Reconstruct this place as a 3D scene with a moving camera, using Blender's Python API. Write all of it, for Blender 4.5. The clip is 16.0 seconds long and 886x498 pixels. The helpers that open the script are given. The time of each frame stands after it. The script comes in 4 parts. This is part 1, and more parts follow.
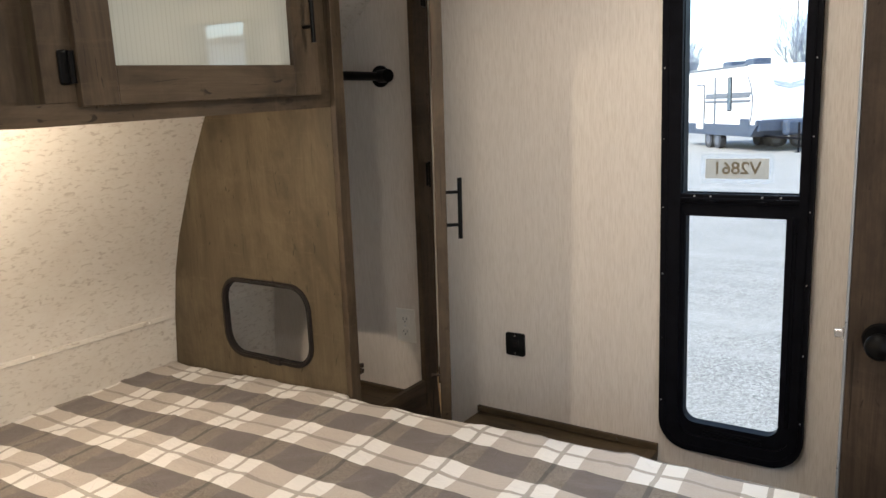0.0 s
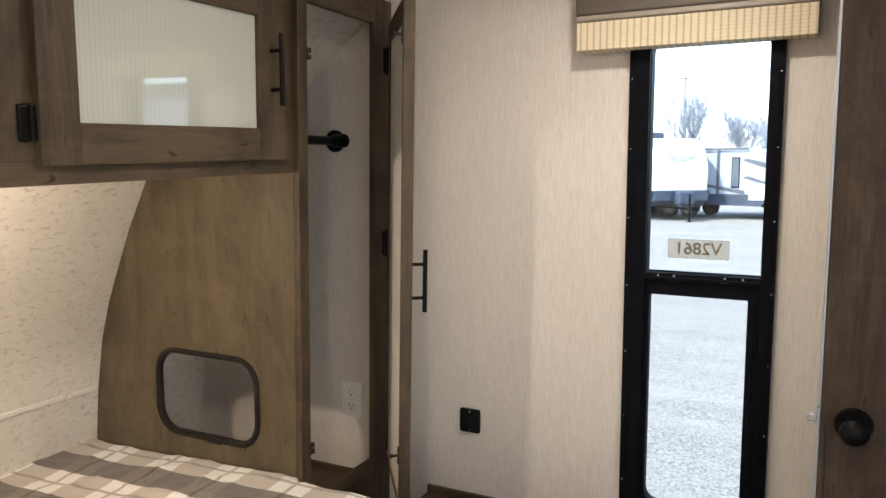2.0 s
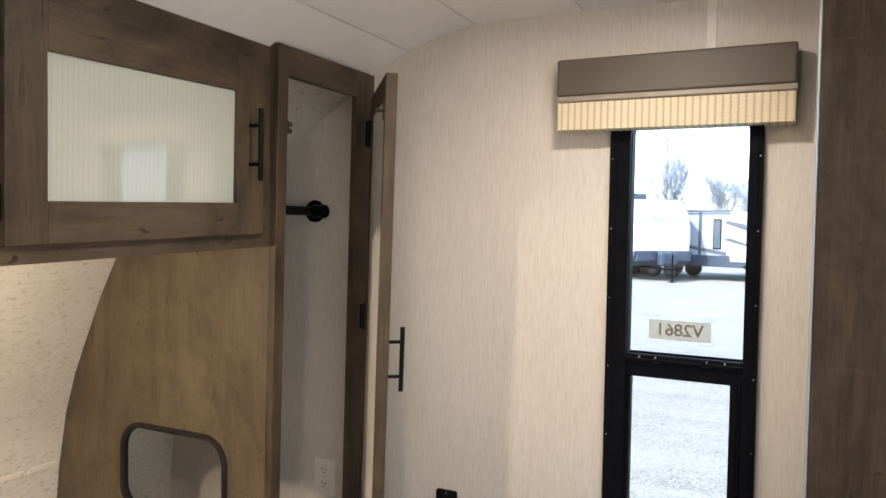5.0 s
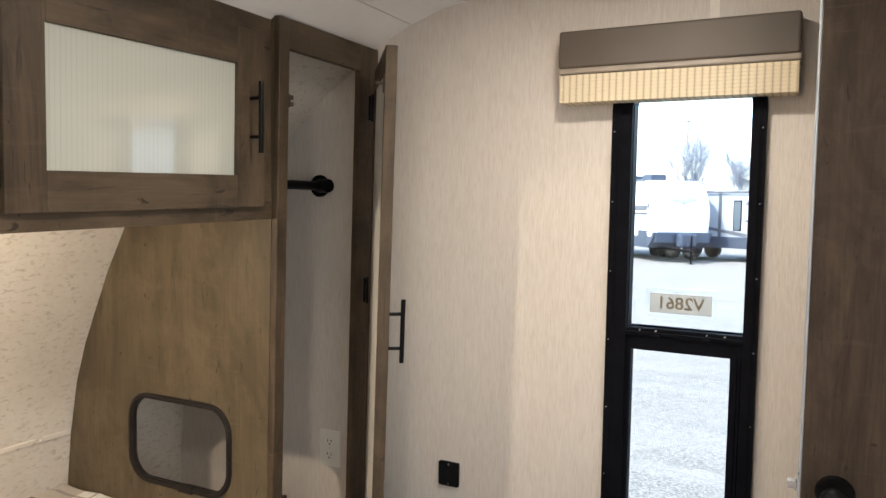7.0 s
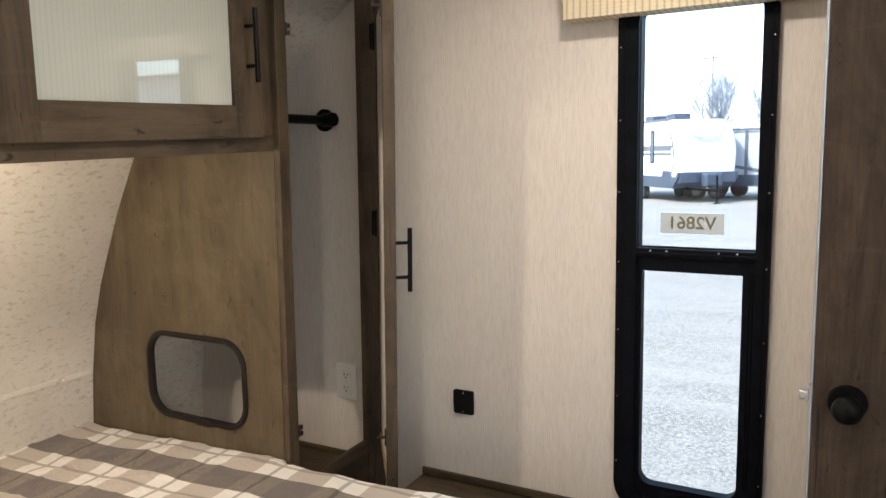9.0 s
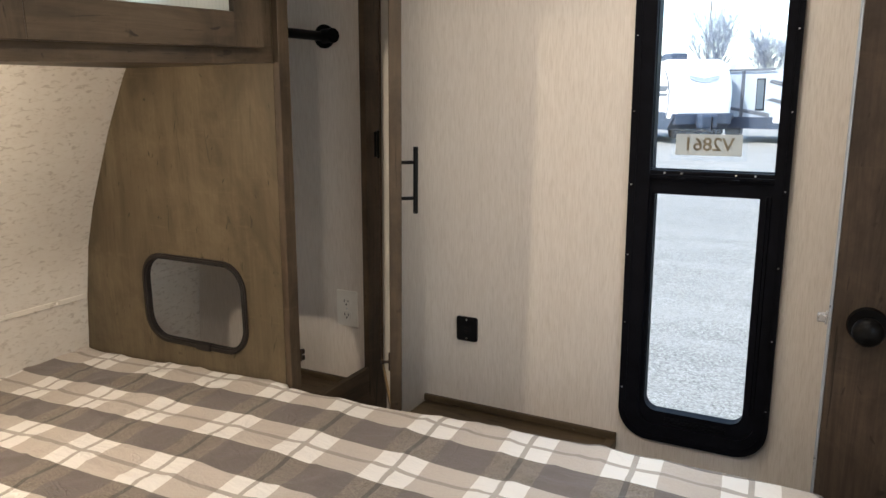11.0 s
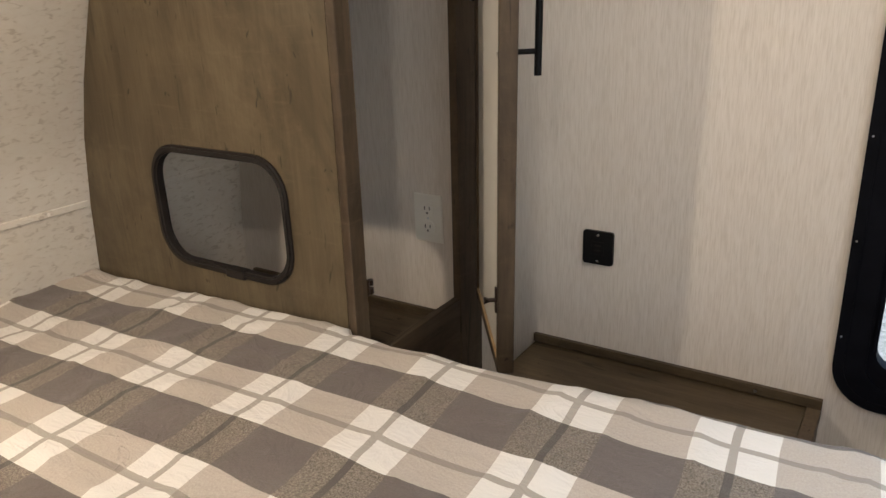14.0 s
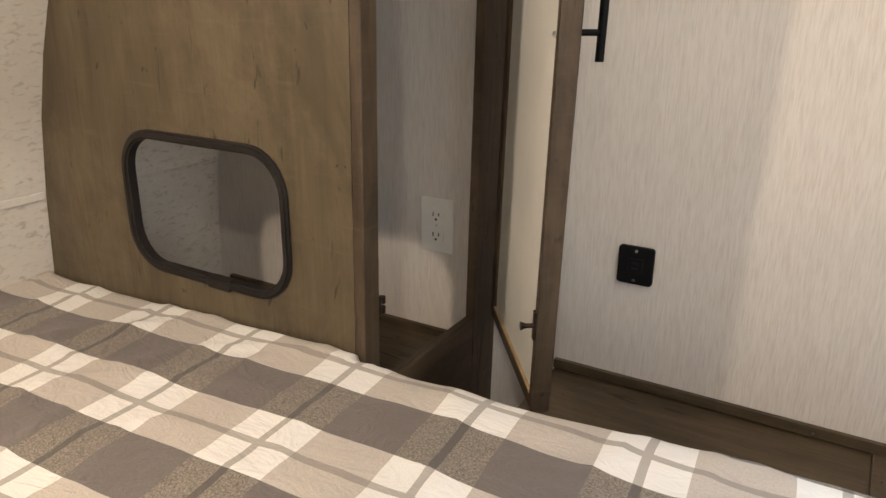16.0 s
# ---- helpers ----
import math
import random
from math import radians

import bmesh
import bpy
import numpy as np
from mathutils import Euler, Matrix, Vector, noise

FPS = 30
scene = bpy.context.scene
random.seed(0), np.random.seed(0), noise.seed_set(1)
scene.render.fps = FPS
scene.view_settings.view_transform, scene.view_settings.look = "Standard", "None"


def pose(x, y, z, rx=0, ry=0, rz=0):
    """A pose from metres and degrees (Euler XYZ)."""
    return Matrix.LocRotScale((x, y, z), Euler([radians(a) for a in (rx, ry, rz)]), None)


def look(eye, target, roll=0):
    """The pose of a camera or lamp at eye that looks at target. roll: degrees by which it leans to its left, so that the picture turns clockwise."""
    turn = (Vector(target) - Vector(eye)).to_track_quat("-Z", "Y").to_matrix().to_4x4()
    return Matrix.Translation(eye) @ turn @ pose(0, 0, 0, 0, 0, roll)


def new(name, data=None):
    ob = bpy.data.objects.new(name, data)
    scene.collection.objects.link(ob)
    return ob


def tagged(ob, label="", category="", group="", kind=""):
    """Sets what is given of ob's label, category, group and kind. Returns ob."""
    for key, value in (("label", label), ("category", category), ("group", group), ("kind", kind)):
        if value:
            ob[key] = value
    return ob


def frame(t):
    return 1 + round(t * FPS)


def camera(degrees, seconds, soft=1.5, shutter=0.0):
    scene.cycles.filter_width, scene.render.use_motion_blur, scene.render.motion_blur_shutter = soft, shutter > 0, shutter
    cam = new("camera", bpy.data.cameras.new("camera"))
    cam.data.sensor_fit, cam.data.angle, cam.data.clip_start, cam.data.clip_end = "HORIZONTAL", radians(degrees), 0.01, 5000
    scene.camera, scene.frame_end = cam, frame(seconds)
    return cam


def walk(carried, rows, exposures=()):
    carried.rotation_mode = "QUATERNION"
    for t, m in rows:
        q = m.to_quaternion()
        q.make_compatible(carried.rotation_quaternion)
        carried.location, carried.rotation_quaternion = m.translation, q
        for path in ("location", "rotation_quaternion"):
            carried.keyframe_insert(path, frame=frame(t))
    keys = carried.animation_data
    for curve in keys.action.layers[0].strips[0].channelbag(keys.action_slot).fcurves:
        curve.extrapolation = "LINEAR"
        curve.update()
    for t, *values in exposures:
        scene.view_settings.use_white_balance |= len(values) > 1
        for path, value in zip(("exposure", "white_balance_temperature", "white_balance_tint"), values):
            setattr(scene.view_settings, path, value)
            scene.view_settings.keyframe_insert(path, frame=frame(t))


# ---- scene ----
cam = camera(62.1, 16.0)
PATH = [
    (0, (0.2, 0.377, 1.394), (-0.913, 1.998, 1.023), -2.6),
    (0.5, (0.134, 0.368, 1.396), (-0.902, 2.037, 1.02), -1.3),
    (1, (0.092, 0.356, 1.394), (-0.884, 2.068, 1.048), -0.8),
    (1.5, (0.063, 0.356, 1.404), (-0.864, 2.104, 1.113), -0.6),
    (2, (0.035, 0.351, 1.426), (-0.859, 2.127, 1.205), -0.1),
    (2.5, (0.02, 0.354, 1.439), (-0.865, 2.14, 1.282), 0.1),
    (3, (0.015, 0.359, 1.456), (-0.859, 2.155, 1.35), 0.6),
    (3.5, (0.016, 0.366, 1.468), (-0.844, 2.17, 1.402), 1.0),
    (6, (0.054, 0.397, 1.478), (-0.816, 2.196, 1.393), 0.9),
    (6.5, (0.066, 0.399, 1.463), (-0.825, 2.188, 1.363), 1.0),
    (7, (0.075, 0.4, 1.457), (-0.83, 2.18, 1.335), 1.0),
    (7.5, (0.084, 0.406, 1.442), (-0.827, 2.18, 1.292), 0.7),
    (8, (0.092, 0.415, 1.43), (-0.826, 2.181, 1.226), 0.1),
    (8.5, (0.104, 0.426, 1.415), (-0.838, 2.175, 1.181), -0.7),
    (9, (0.107, 0.432, 1.4), (-0.849, 2.169, 1.143), -1.1),
    (11.5, (-0.005, 0.481, 1.311), (-0.922, 2.194, 0.836), -0.7),
    (12, (-0.076, 0.566, 1.268), (-0.999, 2.256, 0.727), -1.2),
    (12.5, (-0.125, 0.647, 1.239), (-1.11, 2.286, 0.652), -2.3),
    (13, (-0.172, 0.732, 1.217), (-1.222, 2.315, 0.592), -3.1),
    (13.5, (-0.239, 0.827, 1.213), (-1.315, 2.381, 0.559), -3.0),
    (14, (-0.312, 0.908, 1.202), (-1.359, 2.473, 0.528), -2.3),
    (14.5, (-0.389, 0.952, 1.193), (-1.393, 2.544, 0.517), -1.4),
    (15, (-0.443, 0.985, 1.177), (-1.421, 2.594, 0.503), -0.6),
    (15.5, (-0.481, 1.004, 1.16), (-1.445, 2.625, 0.496), 0.1),
    (16, (-0.496, 1.007, 1.152), (-1.454, 2.632, 0.49), 0.5),
]
EXPOSURES = [(0.0, 2.05), (1.0, 2.15), (3.5, 2.42), (7.0, 2.42), (9.0, 2.30), (11.5, 2.05), (13.0, 2.02), (14.0, 2.12), (14.5, 2.28), (15.0, 2.38), (16.0, 2.42)]
walk(cam, [(t, look(eye, target, roll)) for t, eye, target, roll in PATH], EXPOSURES)

# ---- world, sun, lamps ----
world = bpy.data.worlds.new("sky")
scene.world = world
world.use_nodes = True
wn = world.node_tree.nodes
sky = wn.new("ShaderNodeTexSky")
sky.sky_type = "NISHITA"
sky.sun_disc = False
sky.sun_elevation, sky.sun_rotation = radians(46), radians(212)
sky.air_density, sky.dust_density = 1.0, 1.2
wn["Background"].inputs["Strength"].default_value = 0.15
world.node_tree.links.new(sky.outputs[0], wn["Background"].inputs["Color"])


def lamp(name, kind, m, energy, color, size=0.1):
    data = bpy.data.lights.new(name, kind)
    data.energy, data.color = energy, color
    ob = new(name, data)
    ob.matrix_world = m
    return ob


sun = lamp("sun", "SUN", look((-4, -6.5, 8), (0, 0, 0)), 1.7, (1, 0.95, 0.88))
sun.data.angle = radians(0.5)

READ = (-1.315, 1.05, 1.381)      # reading lamp under the overhead cabinet
spot = lamp("reading_light", "POINT", Matrix.Translation((READ[0], READ[1], READ[2] - 0.026)), 3.05, (1, 0.83, 0.64))
spot.data.shadow_soft_size = 0.022
CEIL = ((-0.26, 1.66, 1.985), (-0.26, 0.36, 1.985))      # disc lamps on the ceiling
for at, watts in zip(CEIL, (0.80, 1.75)):
    disc = lamp("ceiling_light", "AREA", look(at, (at[0], at[1], 0)), watts, (1, 0.94, 0.87))
    disc.data.shape, disc.data.size = "DISK", 0.11
# Unseen area lamp beyond the passage, added as cool fill for the room.
passage_fill = lamp("hall_light", "AREA", look((0.95, 0.35, 1.3), (-1, 0.9, 1.1)), 1.5, (0.72, 0.86, 1.0))
passage_fill.data.shape, passage_fill.data.size, passage_fill.data.size_y = "RECTANGLE", 0.62, 1.5
# Added lamp out of view above the window; stands in for extra skylight.
sky_fill = lamp("window_light", "AREA", look((-0.22, 2.72, 2.08), (-0.4, 1.6, 0.7)), 5.0, (0.70, 0.85, 1.0))
sky_fill.data.shape, sky_fill.data.size, sky_fill.data.size_y = "RECTANGLE", 0.6, 0.35


# ---- materials ----
class Mat:
    """A node material with a few shortcuts."""

    def __init__(self, name, color=(0.5, 0.5, 0.5), rough=0.5, metal=0.0, **more):
        self.m = bpy.data.materials.new(name)
        self.m.use_nodes = True
        self.t = self.m.node_tree
        self.p = self.t.nodes["Principled BSDF"]
        self.set("Base Color", (*color, 1))
        self.set("Roughness", rough)
        self.set("Metallic", metal)
        for key, value in more.items():
            self.set(key.replace("_", " "), value)

    def set(self, key, value):
        self.p.inputs[key].default_value = value

    def n(self, kind, **inputs):
        node = self.t.nodes.new("ShaderNode" + kind)
        for key, value in inputs.items():
            key = key.replace("_", " ")
            if hasattr(value, "is_output"):
                self.t.links.new(value, node.inputs[key])
            else:
                node.inputs[key].default_value = value
        return node

    def link(self, out, key):
        self.t.links.new(out, self.p.inputs[key])

    def pos(self, scale=(1, 1, 1), rot=(0, 0, 0)):
        g = self.t.nodes.new("ShaderNodeNewGeometry")
        mp = self.n("Mapping", Vector=g.outputs["Position"])
        mp.inputs["Scale"].default_value = scale
        mp.inputs["Rotation"].default_value = rot
        return mp.outputs[0]

    def obj(self, scale=(1, 1, 1)):
        g = self.t.nodes.new("ShaderNodeTexCoord")
        mp = self.n("Mapping", Vector=g.outputs["Object"])
        mp.inputs["Scale"].default_value = scale
        return mp.outputs[0]

    def noise(self, vec, scale, detail=4, rough=0.55, dist=0.0):
        return self.n("TexNoise", Vector=vec, Scale=scale, Detail=detail, Roughness=rough, Distortion=dist).outputs["Fac"]

    def ramp(self, fac, stops):
        r = self.n("ValToRGB", Fac=fac)
        e = r.color_ramp.elements
        while len(e) < len(stops):
            e.new(0.5)
        for k, (at, c) in enumerate(stops):
            e[k].position = at
            e[k].color = (*c, 1) if len(c) == 3 else c
        return r.outputs[0]

    def mix(self, fac, a, b, mode="MIX"):
        x = self.t.nodes.new("ShaderNodeMix")
        x.data_type, x.blend_type = "RGBA", mode
        for key, v in ((0, fac), (6, a), (7, b)):
            if hasattr(v, "is_output"):
                self.t.links.new(v, x.inputs[key])
            elif key == 0:
                x.inputs[0].default_value = v
            else:
                x.inputs[key].default_value = (*v, 1)
        return x.outputs[2]

    def math(self, op, a, b=0.0, c=0.0):
        x = self.t.nodes.new("ShaderNodeMath")
        x.operation = op
        for k, v in enumerate((a, b, c)):
            if hasattr(v, "is_output"):
                self.t.links.new(v, x.inputs[k])
            else:
                x.inputs[k].default_value = v
        return x.outputs[0]

    def bump(self, height, strength=0.2, distance=0.002):
        b = self.n("Bump", Height=height, Strength=strength, Distance=distance)
        self.link(b.outputs[0], "Normal")


def wood(name, dark, light, axis=2, rough=0.42, blotch=0.6, streak=1.0):
    """Printed, weathered oak: cloudy blotches, soft streaks along one axis, saw marks across it, knots and short dark flecks."""
    M = Mat(name, rough=rough)

    def along(a, b):
        v = [a, a, a]
        v[axis] = b
        return M.pos(v)

    mid = tuple((a + b) / 2 for a, b in zip(dark, light))
    cloud = M.noise(along(6.5, 2.6), 1.0, 6, 0.66, 1.1)
    broad = M.noise(along(13, 1.3), 1.0, 5, 0.65, 2.4)
    fine = M.noise(along(150, 6), 1.0, 4, 0.62, 0.4)
    saw = M.noise(along(5, 60), 1.0, 4, 0.7, 0.8)
    base = M.ramp(cloud, [(0.34, dark), (0.50, mid), (0.66, light)])
    c = M.mix(M.ramp(broad, [(0.34, (0.7 * streak,) * 3), (0.56, (0, 0, 0))]), base, tuple(d * 0.80 for d in dark))
    patch = M.noise(M.pos((3.1, 3.1, 3.1)), 1.0, 6, 0.72, 0.6)
    c = M.mix(M.ramp(patch, [(0.50, (0, 0, 0)), (0.72, (blotch, blotch, blotch))]), c, tuple(l * 1.15 for l in light))
    c = M.mix(M.ramp(fine, [(0.34, (0.36 * streak,) * 3), (0.55, (0, 0, 0))]), c, tuple(d * 0.70 for d in dark))
    c = M.mix(M.ramp(saw, [(0.58, (0, 0, 0)), (0.74, (0.30, 0.30, 0.30))]), c, tuple(l * 1.2 for l in light))
    crack = M.noise(along(38, 3.4), 1.0, 3, 0.6, 1.8)
    c = M.mix(M.ramp(crack, [(0.655, (0, 0, 0)), (0.70, (0.85 * streak,) * 3)]), c, tuple(d * 0.42 for d in dark))
    knot = M.noise(along(24, 9), 1.0, 2, 0.5, 2.8)
    c = M.mix(M.ramp(knot, [(0.69, (0, 0, 0)), (0.75, (0.8, 0.8, 0.8))]), c, tuple(d * 0.45 for d in dark))
    M.link(c, "Base Color")
    M.link(M.math("MULTIPLY_ADD", cloud, 0.25, rough - 0.05), "Roughness")
    M.set("Specular IOR Level", 0.25)
    M.bump(fine, 0.2, 0.001)
    return M.m


WOOD = wood("oak_print", (0.066, 0.049, 0.029), (0.134, 0.103, 0.062), blotch=0.75, streak=0.5)
WOOD_Y = wood("oak_print_across", (0.043, 0.029, 0.018), (0.118, 0.084, 0.053), axis=1, streak=0.65)
WOOD_V = wood("oak_print_upright", (0.043, 0.029, 0.018), (0.118, 0.084, 0.053), axis=2, streak=0.7)
WOOD_DARK = wood("oak_shelf", (0.052, 0.036, 0.021), (0.112, 0.082, 0.050), axis=0)
WOOD_DOOR = wood("oak_door", (0.030, 0.0195, 0.0125), (0.078, 0.053, 0.035), axis=2)


def wallpaper():
    M = Mat("cream_strie_wallpaper", rough=0.62)
    fine = M.noise(M.pos((520, 520, 30)), 1.0, 2, 0.6)
    mid = M.noise(M.pos((110, 110, 9)), 1.0, 3, 0.55)
    broad = M.noise(M.pos((1.2, 1.2, 0.5)), 1.6, 3)
    c = M.ramp(fine, [(0.30, (0.60, 0.535, 0.472)), (0.52, (0.685, 0.622, 0.56)), (0.75, (0.73, 0.672, 0.615))])
    c = M.mix(M.ramp(mid, [(0.45, (0, 0, 0)), (0.75, (0.25, 0.25, 0.25))]), c, (0.58, 0.52, 0.455))
    c = M.mix(M.ramp(broad, [(0.4, (0, 0, 0)), (0.7, (0.25, 0.25, 0.25))]), c, (0.69, 0.64, 0.58))
    M.link(c, "Base Color")
    M.bump(fine, 0.25, 0.0008)
    return M.m


def speckled():
    M = Mat("mottled_beige_wallpaper", rough=0.6)
    v = M.pos((1, 1, 1.0), (0.5, 0.0, 0.0))
    flecks = M.noise(M.pos((70, 46, 110), (0.6, 0, 0)), 1.0, 2, 0.5, 0.9)
    soft = M.noise(v, 9, 4, 0.6)
    c = M.ramp(flecks, [(0.40, (0.645, 0.60, 0.535)), (0.57, (0.625, 0.575, 0.505)), (0.68, (0.475, 0.42, 0.355))])
    c = M.mix(M.ramp(soft, [(0.45, (0, 0, 0)), (0.7, (0.5, 0.5, 0.5))]), c, (0.58, 0.52, 0.45))
    M.link(c, "Base Color")
    M.bump(flecks, 0.12, 0.0006)
    return M.m


def vinyl(name, a, b, rough=0.5):
    M = Mat(name, rough=rough)
    c = M.mix(M.ramp(M.noise(M.pos(), 6, 5), [(0.35, (0, 0, 0)), (0.7, (1, 1, 1))]), a, b)
    M.link(c, "Base Color")
    M.bump(M.noise(M.pos(), 350, 3), 0.15, 0.0006)
    return M.m


def plain(name, color, rough=0.5, metal=0.0, vary=0.12, scale=30, bump=0.1, gloss=0.5):
    M = Mat(name, color, rough, metal)
    f = M.noise(M.obj(), scale, 5)
    lo, hi = tuple(c * (1 - vary) for c in color), tuple(min(1, c * (1 + vary)) for c in color)
    M.link(M.ramp(f, [(0.3, lo), (0.7, hi)]), "Base Color")
    M.link(M.math("MULTIPLY_ADD", f, 0.16, rough - 0.08), "Roughness")
    M.set("Specular IOR Level", gloss)
    if bump:
        M.bump(M.noise(M.obj(), scale * 9, 3), bump, 0.0006)
    return M.m


def plaid():
    """Woven check: white bands with a thin line, dark bands, heathered crossings."""
    M = Mat("plaid_cotton", rough=0.82)
    M.set("Sheen Weight", 0.15)
    g = M.t.nodes.new("ShaderNodeTexCoord")
    warp = M.n("TexNoise", Vector=g.outputs["UV"], Scale=5.0, Detail=3.0)
    off = M.n("VectorMath")
    off.operation = "MULTIPLY_ADD"
    M.t.links.new(warp.outputs["Color"], off.inputs[0])
    off.inputs[1].default_value = (0.012, 0.012, 0)
    M.t.links.new(g.outputs["UV"], off.inputs[2])
    xyz = M.n("SeparateXYZ", Vector=off.outputs[0])

    def band(out, period, start, share, line):
        f = M.math("FRACT", M.math("DIVIDE", M.math("SUBTRACT", out, start), period))
        d = M.math("ABSOLUTE", M.math("SUBTRACT", f, 0.5))
        white = M.math("LESS_THAN", d, share / 2)
        thin = M.math("LESS_THAN", d, line / period / 2)
        return white, thin

    wx, lx = band(xyz.outputs[0], 0.2085, -1.068 - 0.10425, 0.49, 0.011)
    wy, ly = band(xyz.outputs[1], 0.2085, 1.750 - 0.10425, 0.54, 0.011)
    heather = M.noise(M.pos((420, 420, 420)), 1.0, 3, 0.75)
    mott = M.ramp(heather, [(0.38, (0.10, 0.082, 0.065)), (0.64, (0.30, 0.255, 0.205))])
    taupe = M.ramp(heather, [(0.30, (0.42, 0.365, 0.31)), (0.70, (0.53, 0.475, 0.415))])
    dark = M.ramp(heather, [(0.3, (0.122, 0.100, 0.090)), (0.7, (0.160, 0.133, 0.120))])
    c = M.mix(wx, dark, M.mix(lx, mott, (0.095, 0.08, 0.068)))
    t = M.mix(wx, M.mix(ly, taupe, (0.30, 0.258, 0.22)), (0.765, 0.735, 0.69))
    line = M.math("MAXIMUM", lx, ly)
    t = M.mix(M.math("MULTIPLY", wx, line), t, (0.40, 0.36, 0.315))
    c = M.mix(wy, c, t)
    M.link(c, "Base Color")
    weave = M.noise(M.pos((1100, 1100, 1100)), 1.0, 2)
    crease = M.noise(M.pos((6, 13, 1), (0, 0, 0.5)), 1.7, 6, 0.66, 2.2)
    b1 = M.n("Bump", Height=crease, Strength=0.42, Distance=0.012)
    lines = M.noise(M.pos((5, 9, 1), (0, 0, 0.9)), 1.0, 3, 0.55, 1.2)
    ridge = M.ramp(M.math("ABSOLUTE", M.math("SUBTRACT", lines, 0.5)), [(0.0, (1, 1, 1)), (0.014, (0, 0, 0))])
    where = M.ramp(M.noise(M.pos(), 3.1, 2), [(0.52, (0, 0, 0)), (0.62, (1, 1, 1))])
    b0 = M.n("Bump", Height=M.math("MULTIPLY", ridge, where), Strength=0.5, Distance=0.004, Normal=b1.outputs[0])
    b2 = M.n("Bump", Height=weave, Strength=0.25, Distance=0.0006, Normal=b0.outputs[0])
    M.link(b2.outputs[0], "Normal")
    return M.m


WALL = wallpaper()
SPECK = speckled()
CEILING = vinyl("white_ceiling_vinyl", (0.83, 0.81, 0.79), (0.88, 0.86, 0.845))
WHITE_PANEL = vinyl("pale_backing_panel", (0.66, 0.64, 0.59), (0.72, 0.70, 0.65))
FLOOR = wood("floor_plank", (0.14, 0.11, 0.085), (0.25, 0.2, 0.155), axis=0)
BLACK = plain("black_frame_paint", (0.005, 0.0052, 0.0075), 0.55, vary=0.3, gloss=0.05)
BLACK_METAL = plain("matt_black_metal", (0.0045, 0.0042, 0.0042), 0.36, 0.0, vary=0.3, gloss=0.12)
BRONZE = plain("dark_bronze", (0.05, 0.035, 0.027), 0.35, 0.8)
STEEL = plain("bright_steel", (0.62, 0.62, 0.63), 0.28, 1.0, vary=0.06)
RUBBER = plain("grey_rubber_edging", (0.020, 0.0165, 0.015), 0.55, vary=0.2, gloss=0.15)
PLASTIC = plain("ivory_plastic", (0.80, 0.765, 0.70), 0.4, vary=0.03)
SLOT = plain("dark_slot", (0.02, 0.02, 0.02), 0.6)
USB = plain("black_plastic", (0.005, 0.005, 0.0055), 0.5, vary=0.25, gloss=0.2)
BLIND_BOX = vinyl("taupe_vinyl", (0.082, 0.063, 0.047), (0.096, 0.074, 0.056), 0.55)
LIP = plain("taupe_lip", (0.30, 0.25, 0.205), 0.45, vary=0.08)
SHEET = plaid()
MATTRESS = vinyl("white_ticking", (0.7, 0.69, 0.66), (0.76, 0.75, 0.72), 0.8)
# Window light glinting on the door edge is put into this pale tone.
EDGE = plain("edge_band_highlight", (0.42, 0.44, 0.47), 0.3, 0.5, vary=0.06)
SEAM = plain("pale_cream_seam", (0.80, 0.745, 0.66), 0.45, vary=0.04)
PINE = plain("raw_wood_edge", (0.42, 0.29, 0.16), 0.6, vary=0.2)


def pleated_cloth():
    M = Mat("cream_pleated_cloth", rough=0.8)
    u = M.pos((1, 1, 1))
    s = M.n("SeparateXYZ", Vector=u)
    zig = M.math("ABSOLUTE", M.math("SUBTRACT", M.math("FRACT", M.math("MULTIPLY", s.outputs[2], 110.0)), 0.5))
    px = M.math("ADD", s.outputs[0], M.math("MULTIPLY", zig, 0.003))
    f = M.math("ABSOLUTE", M.math("SUBTRACT", M.math("FRACT", M.math("MULTIPLY", px, 62.0)), 0.5))
    ln = M.math("LESS_THAN", f, 0.10)
    soft = M.math("LESS_THAN", f, 0.24)
    c = M.mix(M.math("MULTIPLY", soft, 0.45), (0.72, 0.62, 0.45), (0.60, 0.49, 0.32))
    c = M.mix(M.math("MULTIPLY", ln, 0.8), c, (0.42, 0.34, 0.23))
    M.link(c, "Base Color")
    M.bump(f, 0.4, 0.002)
    return M.m


def reeded_glass():
    M = Mat("cream_reeded_glass", (0.62, 0.62, 0.49), 0.02)
    s = M.n("SeparateXYZ", Vector=M.pos())
    f = M.math("FRACT", M.math("MULTIPLY", s.outputs[1], 96.0))
    wob = M.noise(M.pos((1, 150, 2)), 1.0, 2)
    ln = M.math("LESS_THAN", f, 0.16)
    c = M.mix(M.math("MULTIPLY", ln, M.math("MULTIPLY", wob, 0.75)), (0.555, 0.57, 0.51), (0.41, 0.415, 0.35))
    M.link(c, "Base Color")
    M.set("IOR", 1.85)
    M.bump(M.math("ABSOLUTE", M.math("SUBTRACT", f, 0.5)), 0.02, 0.0004)
    return M.m


